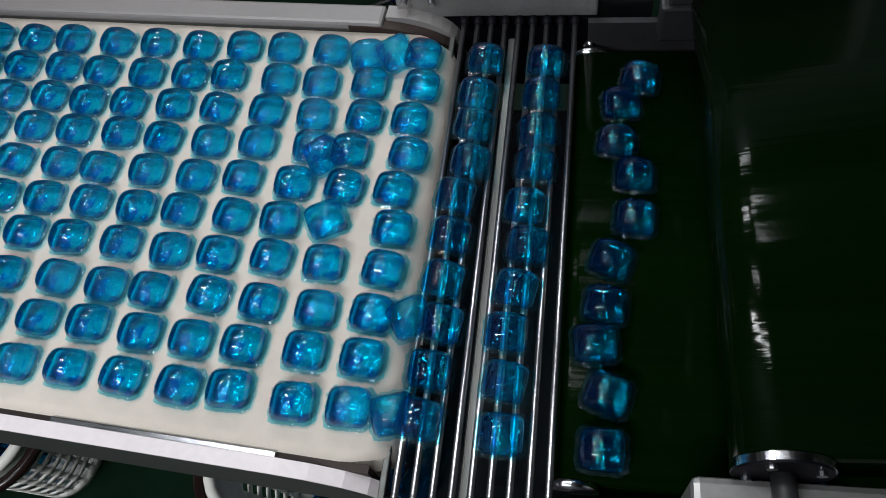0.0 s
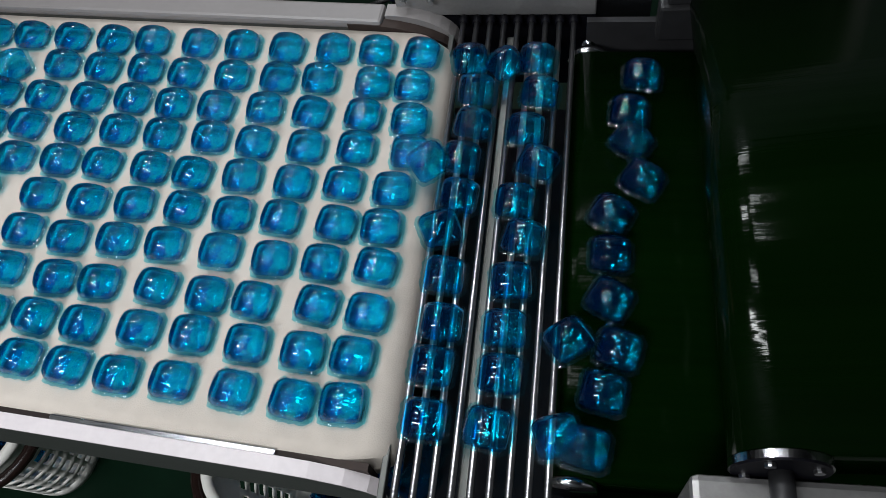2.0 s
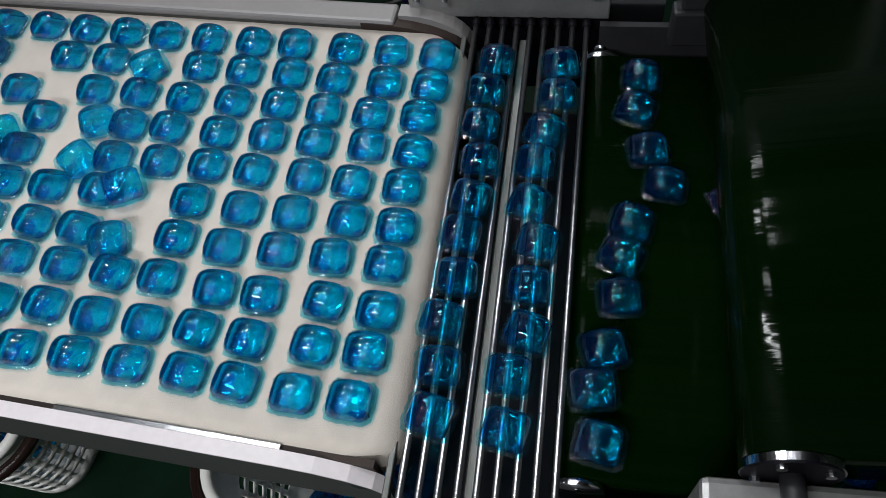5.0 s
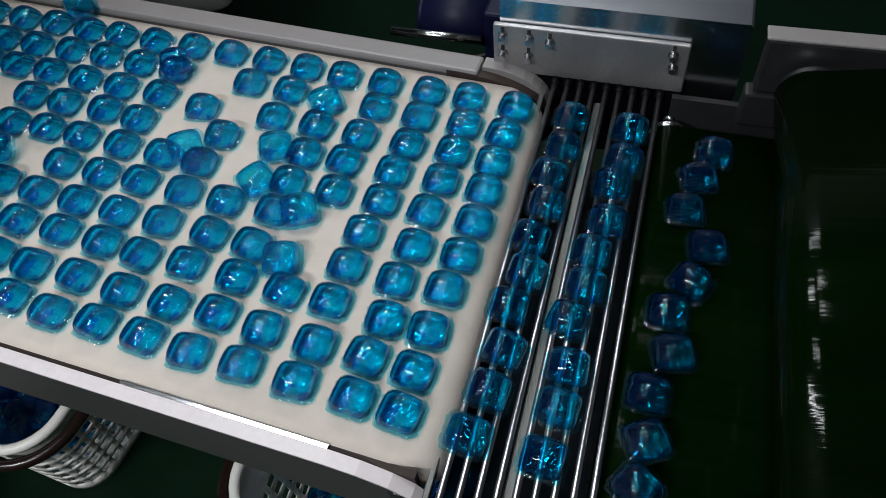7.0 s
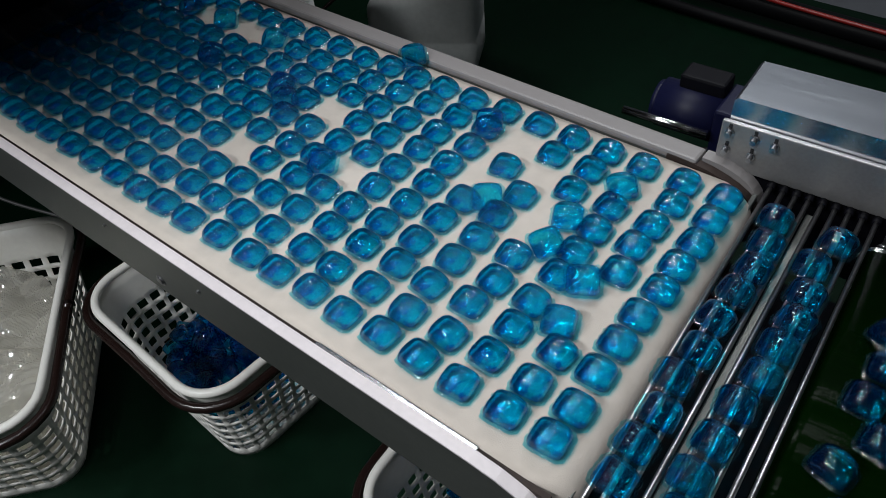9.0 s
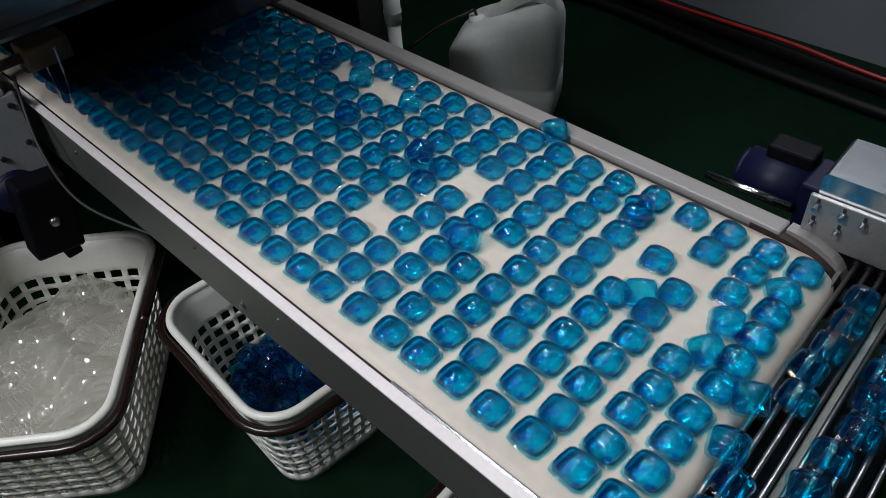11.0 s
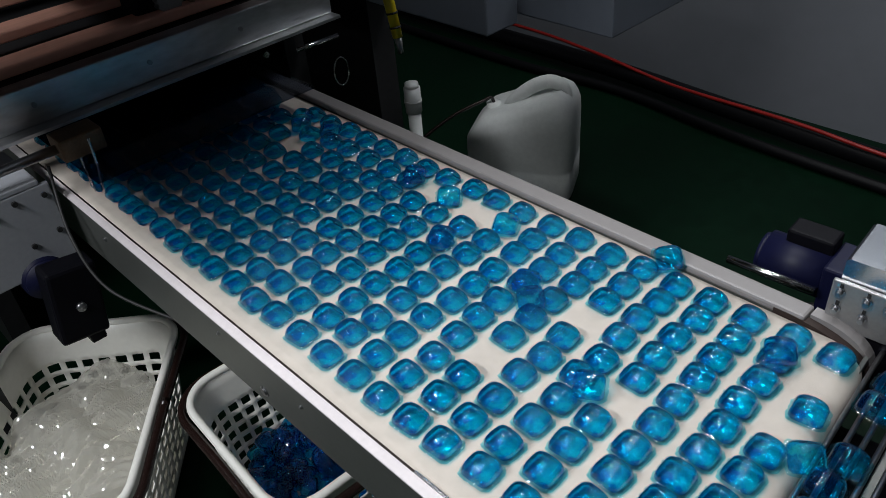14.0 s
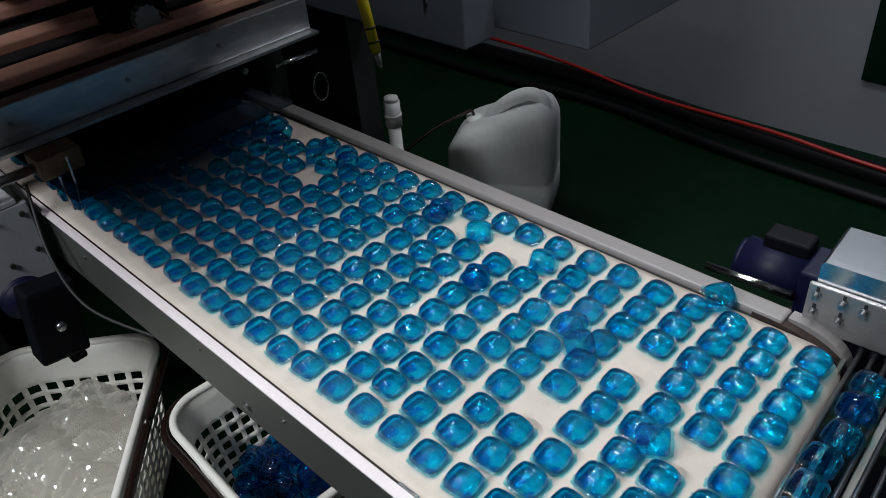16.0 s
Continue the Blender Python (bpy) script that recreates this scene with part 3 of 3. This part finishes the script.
part("stand", boxed(-2.3, -1.45, 0.97, 1.05, 0.022, 0.73), DARK, cabinet, "dark stand")

pipe = tagged(empty("standpipe", pose(0, 0, -0.023)), "white plastic standpipe with screw collar behind the belt", "pipe")
part("tube", cyl(bmesh.new(), (-1.0, 0.72, 0), (-1.0, 0.72, 0.66), 0.015, 24), PVC, pipe, "white plastic pipe", True)
bm = cyl(bmesh.new(), (-1.0, 0.72, 0.63), (-1.0, 0.72, 0.69), 0.019, 24)
cyl(bm, (-1.0, 0.72, 0.69), (-1.0, 0.72, 0.70), 0.016, 24)
cyl(bm, (-1.0, 0.72, 0.655), (-1.0, 0.72, 0.66), 0.0205, 24)
part("collar", bm, PVC, pipe, "white screw collar", True)

nozzle = tagged(empty("marker_nozzle", pose(0, 0, -0.023)), "hanging yellow plastic nozzle with black rings", "nozzle")
part("barrel", cyl(bmesh.new(), (-1.028, 0.72, 0.80), (-1.06, 0.72, 0.95), 0.011, 18, 0.013), YELLOW, nozzle, "yellow plastic barrel", True)
part("tip", cyl(bmesh.new(), (-1.023, 0.72, 0.765), (-1.028, 0.72, 0.80), 0.006, 14, 0.009), ALU, nozzle, "grey tip", True)
for z in (0.82, 0.85):
    part("ring", cyl(bmesh.new(), (-1.0325 - (z - 0.82) * 0.2, 0.72, z), (-1.0333 - (z - 0.82) * 0.2, 0.72, z + 0.004), 0.0135, 18), BLACK, nozzle, "black ring", True)
part("supply_tube", cyl(bmesh.new(), (-1.06, 0.72, 0.94), (-1.2, 0.72, 1.5), 0.006, 10), BLACK, nozzle)

ringpost = tagged(empty("sensor_post", pose(0, 0, -0.028)), "black sensor post with chrome rod and wire ring", "sensor")
part("post", boxed(-1.33, -1.30, 0.60, 0.63, 0, 0.86), DARK, ringpost)
part("rod", cyl(bmesh.new(), (-1.31, 0.60, 0.737), (-1.31, 0.76, 0.732), 0.006, 14), CHROME, ringpost, "chrome rod", True)
ra = [(-1.26, 0.72 + 0.022 * math.cos(a * math.tau / 20), 0.70 + 0.036 * math.sin(a * math.tau / 20) - 0.035) for a in range(20)]
part("wire_ring", tube(bmesh.new(), ra, 0.002, 6, True), CHROME, ringpost, "chrome wire ring", True)
part("bolt", cyl(bmesh.new(), (-1.30, 0.54, 0.764), (-1.285, 0.54, 0.764), 0.008, 10), CHROME, ringpost)

# ---- jerrycan ----
def jerrycan(m):
    can = tagged(empty("jerrycan", m), "milky white plastic jerrycan with moulded handle on the floor", "jerrycan")
    w, d, h = 0.17, 0.12, 0.266
    bm = bmesh.new()
    rings = []
    prof = [(0.0, 0.93), (0.012, 1.0), (0.10, 1.0), (0.105, 0.985), (0.115, 1.0), (h - 0.05, 1.0), (h - 0.02, 0.99), (h, 0.94)]
    for z, s in prof:
        ring = []
        for k in range(56):
            a = k * math.tau / 56
            c, sn = math.cos(a), math.sin(a)
            r = (abs(c) ** 8 + abs(sn) ** 8) ** -0.125
            lift = 0.045 * r * c * max(0.0, (z - 0.12) / (h - 0.12))
            ring.append(bm.verts.new((w * s * r * c, d * s * r * sn, z + lift)))
        rings.append(ring)
    # sloped shoulder up to the handle
    for z, s in ((h + 0.02, 0.86), (h + 0.045, 0.72)):
        ring = []
        for k in range(56):
            a = k * math.tau / 56
            c, sn = math.cos(a), math.sin(a)
            r = (abs(c) ** 8 + abs(sn) ** 8) ** -0.125
            x = w * s * r * c
            ring.append(bm.verts.new((x, d * s * r * sn, z + 0.06 * (x / w))))
        rings.append(ring)
    for a, b in zip(rings, rings[1:]):
        for k in range(56):
            bm.faces.new((a[k], a[(k + 1) % 56], b[(k + 1) % 56], b[k]))
    bm.faces.new(rings[0][::-1])
    bm.faces.new(rings[-1])
    part("body", bm, HDPE, can, "milky plastic body", True)
    hb = tube(bmesh.new(), bend([(-0.05, 0, h + 0.0), (-0.03, 0, h + 0.035), (0.03, 0, h + 0.085), (0.085, 0, h + 0.105), (0.125, 0, h + 0.085), (0.135, 0, h + 0.02)], 6), 0.022, 14)
    part("handle", hb, HDPE, can, "moulded handle", True)
    part("neck", cyl(bmesh.new(), (-0.098, 0, h - 0.03), (-0.098, 0, h + 0.022), 0.024, 22), HDPE, can, "open neck", True)
    part("suction_hose", tube(bmesh.new(), bend([(-0.098, 0, h - 0.08), (-0.10, 0, h + 0.03), (-0.13, -0.03, h + 0.036), (-0.22, -0.12, h + 0.01), (-0.31, -0.24, h - 0.05), (-0.36, -0.3, h - 0.16)]), 0.0055), BROWN, can, "dark brown hose", True)
    return can


jerrycan(pose(-1.245, 1.38, 0, 0, 0, 28))

# ---- cables along the wall ----
hoses = tagged(empty("cable_bundle", pose(0.03, -0.02, 0)), "black cables and a red hose along the foot of the wall", "cable")
part("cable", tube(bmesh.new(), bend([(-3.4, 2.2, 0.05), (-2.2, 2.22, 0.05), (-1.5, 2.2, 0.06), (-0.9, 2.17, 0.05), (-0.2, 2.13, 0.05), (1.5, 2.1, 0.05)]), 0.035, 10), CABLE, hoses, "black cable bundle", True)
part("cable", tube(bmesh.new(), bend([(-3.4, 2.1, 0.02), (-2.0, 2.08, 0.02), (-1.4, 2.12, 0.02), (-0.6, 2.04, 0.02), (1.5, 2.0, 0.02)]), 0.018, 10), CABLE, hoses, "thin black cable", True)
part("red_hose", tube(bmesh.new(), bend([(-3.4, 2.2, 0.10), (-2.1, 2.2, 0.13), (-1.6, 2.18, 0.12), (-1.2, 2.17, 0.08), (-0.7, 2.13, 0.095), (-0.2, 2.1, 0.085), (1.5, 2.05, 0.09)]), 0.007, 8), RED, hoses, "red air hose", True)
tagged(part("wall_board", boxed(-0.49, 0.2, 2.295, 2.318, 0.26, 1.1, 0.003), FLOOR), "dark green board on the grey wall", "board")


# ---- baskets ----
def rrect(w, d, r, n=10):
    """Points of a rounded oblong, round its middle."""
    pts = []
    for cx, cy, a0 in ((w - r, d - r, 0), (-w + r, d - r, 90), (-w + r, -d + r, 180), (w - r, -d + r, 270)):
        for k in range(n):
            a = radians(a0 + 90 * k / (n - 1))
            pts.append((cx + r * math.cos(a), cy + r * math.sin(a)))
    return pts


def resample(pts, n):
    pts = [Vector((*p, 0)) for p in pts]
    pts.append(pts[0])
    run = [0.0]
    for a, b in zip(pts, pts[1:]):
        run.append(run[-1] + (b - a).length)
    out = []
    j = 0
    for i in range(n):
        s = run[-1] * i / n
        while run[j + 1] < s:
            j += 1
        f = (s - run[j]) / max(run[j + 1] - run[j], 1e-9)
        out.append(pts[j].lerp(pts[j + 1], f))
    return out


def basket(m, label, w=0.19, d=0.15, h=0.287, slots=40):
    b = tagged(empty("laundry_basket", m), label, "basket", "baskets under the conveyor")
    n = slots * 3
    loop = resample(rrect(w, d, 0.075), n)
    levels = [0.0, 0.012, 0.03]
    while levels[-1] < h - 0.075:
        levels += [levels[-1] + 0.0195, levels[-1] + 0.0305]
    levels += [h - 0.03, h]
    bm = bmesh.new()
    rings = []
    for z in levels:
        s = 0.80 + 0.20 * z / h
        rings.append([bm.verts.new((p.x * s, p.y * s, z)) for p in loop])
    for i in range(len(levels) - 1):
        holes = 2 <= i < len(levels) - 3 and i % 2 == 0
        for k in range(n):
            if holes and k % 3 != 0:
                continue
            bm.faces.new((rings[i][k], rings[i][(k + 1) % n], rings[i + 1][(k + 1) % n], rings[i + 1][k]))
    bm.faces.new(rings[0][::-1])
    body = part("body", bm, PLASTIC, b, "white slotted plastic body", True)
    so = body.modifiers.new("thick", "SOLIDIFY")
    so.thickness, so.offset = 0.003, 0
    rim = [(p.x * 1.02, p.y * 1.02, h) for p in resample(rrect(w, d, 0.075), 90)]
    part("rim", tube(bmesh.new(), rim, 0.0085, 10, True), PLASTIC, b, "rounded white rim", True)
    # two brown handles folded down on the rim
    for s in (1, -1):
        pts = [(s * p[0], p[1], h - 0.005 - 0.010 * abs(p[0]) / w) for p in resample(rrect(w + 0.024, d + 0.022, 0.095), 72) if p[0] > -0.03]
        pts.sort(key=lambda q: math.atan2(q[1], q[0] * s))
        part("handle", tube(bmesh.new(), pts, 0.0095, 10), BROWN, b, "dark brown folded handle", True)
    return b


basket1 = basket(pose(-1.098, -0.192, 0, 0, 0, -40), "white slotted plastic basket full of clear film scraps", 0.262, 0.182)
basket2 = basket(pose(-0.752, 0.137, 0, 0, 0, -3), "white slotted plastic basket half full of blue pods", 0.198, 0.154)
basket3 = basket(pose(-0.05, 0.16, 0, 0, 0, 4), "white slotted plastic basket half full of blue pods", 0.20, 0.155)


def crumple(rx, ry, z0, bumps, seed, n=90):
    """A crumpled sheet of film."""
    bm = bmesh.new()
    grid = []
    for i in range(n):
        row = []
        for j in range(n):
            u, v = 2 * i / (n - 1) - 1, 2 * j / (n - 1) - 1
            x, y = rx * u * math.sqrt(1 - v * v / 2), ry * v * math.sqrt(1 - u * u / 2)
            p = Vector((x * 16 + seed * 9.1, y * 16, seed))
            q = Vector((p.x + 0.8 * p.y, 0.35 * (p.y - 0.8 * p.x), p.z))
            z = z0 + bumps * (0.8 * noise.noise(p * 0.6) + 0.55 * abs(noise.noise(q * 1.5)) + 0.22 * abs(noise.noise(q * 3.6))) - 0.02 * (u * u + v * v)
            row.append(bm.verts.new((x, y, z)))
        grid.append(row)
    for i in range(n - 1):
        for j in range(n - 1):
            bm.faces.new((grid[i][j], grid[i + 1][j], grid[i + 1][j + 1], grid[i][j + 1]))
    return bm


SCRAP = gel("wrinkled_film", (0.97, 0.97, 0.95), 1.05, 0.8, 0.16, 0.55, (0.92, 0.90, 0.84), 0.8, 26)
scraps = crumple(0.238, 0.160, 0.205, 0.06, 1)
for level in (2, 3, 4):
    under = crumple(0.232, 0.155, 0.20 - 0.02 * level, 0.06, level)
    tmp = bpy.data.meshes.new("layer")
    under.to_mesh(tmp)
    under.free()
    scraps.from_mesh(tmp)
tagged(part("film_scraps", scraps, SCRAP), "crumpled clear plastic film scraps in a basket", "film scraps", kind="stuff").matrix_world = pose(-1.098, -0.192, 0, 0, 0, -40)


# ---- pods ----
def pod_shape(bm, m, a=0.0193, b=0.0178, h=0.0240):
    """A pillow of liquid: domed square, nearly flat below."""
    seg = 28
    prof = [(0.50, -0.0006), (0.80, 0.0002), (0.95, 0.0016), (1.0, 0.0042)]
    for f in (0.16, 0.33, 0.49, 0.64, 0.78, 0.90, 0.97):
        z = 0.0042 + (h - 0.0042) * math.sin(f * math.pi / 2) ** 0.92
        prof.append((math.cos(f * math.pi / 2) ** 0.80, z))
    rings = []
    for r, z in prof:
        e = 7.0 - 4.7 * min(1.0, max(0.0, (z - 0.004) / 0.017)) ** 0.8
        ring = []
        for k in range(seg):
            t = k * math.tau / seg
            c, s = math.cos(t), math.sin(t)
            q = (abs(c) ** e + abs(s) ** e) ** (-1 / e)
            ring.append(bm.verts.new(m @ Vector((a * r * q * c, b * r * q * s, z))))
        rings.append(ring)
    for p, q in zip(rings, rings[1:]):
        for k in range(seg):
            f = bm.faces.new((p[k], p[(k + 1) % seg], q[(k + 1) % seg], q[k]))
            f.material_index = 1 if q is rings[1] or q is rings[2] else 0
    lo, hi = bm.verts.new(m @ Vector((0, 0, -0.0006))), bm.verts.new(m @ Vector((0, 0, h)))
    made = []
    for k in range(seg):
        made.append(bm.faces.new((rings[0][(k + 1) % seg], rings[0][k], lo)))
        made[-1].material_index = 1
        bm.faces.new((rings[-1][k], rings[-1][(k + 1) % seg], hi))
    for ring in rings[:3]:
        for v in ring:
            made += [f for f in v.link_faces]
    layer, back = bm.loops.layers.uv.verify(), m.inverted()
    for f in set(made):
        for loop in f.loops:
            p = back @ loop.vert.co
            loop[layer].uv = (p.x / a, p.y / b)


def film_shape(bm, m, a=0.0193, b=0.0178, seed=0):
    """The sealed edge of the film round a pod, widened to +x partly to stand in for its teal shadow."""
    rnd = random.Random(seed)
    seg = 40
    rows = []
    for r, z in ((0.985, 0.0045), (1.07, 0.0030), (1.15, 0.0016)):
        ring = []
        for k in range(seg):
            t = k * math.tau / seg
            c, s = math.cos(t), math.sin(t)
            q = (abs(c) ** 6 + abs(s) ** 6) ** (-1 / 6)
            w = 0.0006 * (r - 0.98) / 0.15 * math.sin(k * 2.3 + seed) + (0.0003 * rnd.uniform(-1, 1) if r > 1.1 else 0)
            wide = 1 + (r - 1) * (1 + 0.4 * max(0, c))
            ring.append(bm.verts.new(m @ Vector(((a * wide + w) * q * c, (b * r + w) * q * s, max(0.001, z + 1.2 * w)))))
        rows.append(ring)
    for p, q in zip(rows, rows[1:]):
        for k in range(seg):
            bm.faces.new((p[k], p[(k + 1) % seg], q[(k + 1) % seg], q[k]))


PITCH_X, PITCH_Y, X_FIRST, Y_FIRST, SPEED, SHEAR = 0.0554, 0.0452, -0.4919, 0.047, 0.0554, 0.0283


def cell(n, k):
    """Where the pod of column n and row k lies at the start; the columns run a little askew."""
    y = Y_FIRST + k * PITCH_Y
    return X_FIRST + n * PITCH_X - SHEAR * (y - 0.25), y



rnd = random.Random(4)
bm = bmesh.new()
pod_shape(bm, Matrix())
master = part("detergent_pod", bm, GEL, smooth=True)
master.data.materials.append(POD_BASE)
bm = bmesh.new()
film_shape(bm, Matrix())
part("film_edge", bm, FILM, master, "clear sealed film edge", True)
tagged(master, "glossy blue liquid detergent pod in clear film", "detergent pod", "pods on the line")

MISSING = {(-4, 8), (-3, 7), (-2, 6), (-4, 6), (-2, 5), (0, 4), (0, 3), (-1, 8), (-10, 3), (-9, 6), (-7, 4), (-13, 8), (-14, 8), (9, 9), (8, 6), (9, 4), (-4, 7), (-15, 8),
           (-16, 8), (-22, 7), (-24, 9), (-25, 9), (-26, 5), (-27, 4), (-23, 8), (-22, 8)}
# column, row, turn, lean, lift of pods that lie out of line
STRAY = [(-1.1, 7.85, 40, 14, 0), (-1.65, 5.98, 25, 12, 0), (-1.6, 4.75, 60, 20, 0.002), (-0.42, 4.15, 30, 24, 0.003), (-0.29, 2.78, 20, 10, 0),
         (-3.79, 6.81, 8, 0, 0), (-3.43, 5.2, 35, 24, 0.008), (-8.6, 9.72, 50, 24, 0.006), (-7.6, 3.8, 30, 18, 0.006), (-10.75, 5.9, 20, 15, 0.011),
         (-10.31, 5.42, 50, 14, 0.009), (-15.25, 8.0, 40, 22, 0), (8.8, 8.9, 15, 8, 0), (9.4, 8.9, 40, 26, 0.004), (8.15, 6.04, 5, 0, 0),
         (8.49, 5.69, 45, 22, 0.006), (8.82, 4.1, 30, 12, 0), (10.65, 2.0, 35, 20, 0), (10.68, 0, 20, 14, 0), (-13.8, 5.88, 20, 16, 0.011), (-4.98, 8.05, 30, 14, 0.010),
         (-12.93, 7.98, 25, 16, 0.003), (-16.8, 8.1, 40, 10, 0.009), (-21.5, 8.5, 30, 16, 0.006), (-21.95, 7.8, 10, 12, 0), (-23.3, 8.6, 20, 8, 0), (-25.1, 8.46, 40, 14, 0.006),
         (-22.7, 8.0, 55, 20, 0.008), (-26.3, 3.8, 20, 6, 0)]
NEAR = -20
cells = []
for n in range(15, -60, -1):
    for k in range(10):
        if (n, k) not in MISSING:
            cells.append((n + rnd.uniform(-0.07, 0.07), k + rnd.uniform(-0.05, 0.05), rnd.uniform(-5, 5), 0.0, 0.0))
cells += STRAY
pods, far_cells = [], []
first = True
for c in cells:
    if c[0] < NEAR - 0.3:
        far_cells.append(c)
        continue
    ob = master if first else copy_thing(master, Matrix())
    first = False
    pods.append((ob, c))
bm = bmesh.new()
for n, k, turn, lean, lift in far_cells:
    pod_shape(bm, pose(*cell(n, k), BELT_Z + 0.0012 + lift, lean, 0, turn))
far_pods = tagged(part("far_pods", bm, GEL, None, "", True), "rows of blue detergent pods under the machine", "detergent pods", kind="stuff")
far_pods.data.materials.append(POD_BASE)

# pods that dropped between the rods onto the tray
for fx, fy, fa in ((0.107, 0.086, 30), (0.112, 0.052, -20), (0.111, 0.020, 65)):
    fallen = copy_thing(master, pose(fx, fy, 0.557, 8, 0, fa))
    tagged(fallen, "blue detergent pod dropped on the tray under the rods", "detergent pod", "dropped pods")

# heaps of pods in the baskets
for base, seed, z in ((pose(-0.752, 0.137, 0, 0, 0, -3), 3, 0.13), (pose(-0.05, 0.16, 0, 0, 0, 4), 4, 0.16)):
    r2 = random.Random(seed)
    bm = bmesh.new()
    for i in range(150):
        a, r = r2.uniform(0, math.tau), math.sqrt(r2.random())
        pod_shape(bm, pose(0.145 * r * math.cos(a), 0.11 * r * math.sin(a), z - 0.07 * r2.random(), r2.uniform(-70, 70), r2.uniform(-70, 70), r2.uniform(0, 360)))
    heap = tagged(part("pod_heap", bm, GEL, None, "", True), "heap of loose blue pods in a basket", "detergent pods", kind="stuff")
    heap.data.materials.append(POD_BASE)
    heap.matrix_world = base


# ---- what moves ----
def pod_rows(c, rnd):
    """Along the felt, over the rods, along the green belt, then down."""
    n, k, turn, lean, lift = c
    x0, y = cell(n, k)
    z = BELT_Z + 0.0012 + lift + 0.016 * abs(math.sin(radians(lean)))
    xe = nose(y) + 0.002
    leave = (xe - x0) / SPEED
    late = 0.20 * noise.noise((0.9 * n, 0.33 * k, 3.0)) + rnd.uniform(-0.05, 0.05)
    v1, v2 = 0.067, 0.162
    t1 = leave + 2.02 + late
    t2 = t1 + 0.118 / v2
    yaw, tip = rnd.gauss(0, 9), rnd.uniform(-12, 12)
    dy = rnd.uniform(-0.004, 0.004)
    steady = [(leave - 0.25 - 1.25 * i, pose(x0 + SPEED * (leave - 0.25 - 1.25 * i), y, z, lean, 0, turn)) for i in range(30, 0, -1)]
    keys = steady + [(leave - 0.25, pose(xe - 0.25 * SPEED, y, z, lean, 0, turn)),
            (leave + 0.15, pose(xe + 0.016, y, z - 0.001, 0.5 * lean, 9, turn + 0.2 * yaw)),
            (leave + 0.55, pose(xe + 0.040 - 0.4 * v1 * late, y + 0.4 * dy, 0.6985, tip, 2, turn + 0.5 * yaw)),
            (t1 - 0.15, pose(xe + 0.147 - 0.15 * v1, y + dy, 0.6985, -tip, 0, turn + yaw)),
            (t1 + 0.2, pose(xe + 0.147 + 0.17 * v2, y + dy, 0.6875, 0.4 * tip, 3, turn + 1.4 * yaw)),
            (t2, pose(xe + 0.265, y + dy, 0.6865, 0, 2, turn + 2 * yaw)),
            (t2 + 0.12, pose(xe + 0.283, y + dy, 0.674, 0, 50, turn + 2 * yaw)),
            (t2 + 0.32, pose(xe + 0.30, y + dy, 0.463, 0, 20, turn + 2 * yaw)),
            (t2 + 60, pose(xe + 6.0, y + dy, 0.463, 0, 20, turn + 2 * yaw))]

    def at(t):
        for (ta, a), (tb, b) in zip(keys, keys[1:]):
            if ta <= t <= tb:
                return a.lerp(b, (t - ta) / (tb - ta))
        return keys[-1][1]

    inner = [kk for kk in keys if 0.02 < kk[0] < 15.98]
    return [(0.0, at(0.0))] + inner + [(16.0, at(16.0))]


def motions():
    r = random.Random(11)
    for ob, c in pods:
        walk(ob, pod_rows(c, r))
    walk(far_pods, [(0.0, pose(0, 0, 0)), (16.0, pose(16 * SPEED, 0, 0))])


motions()
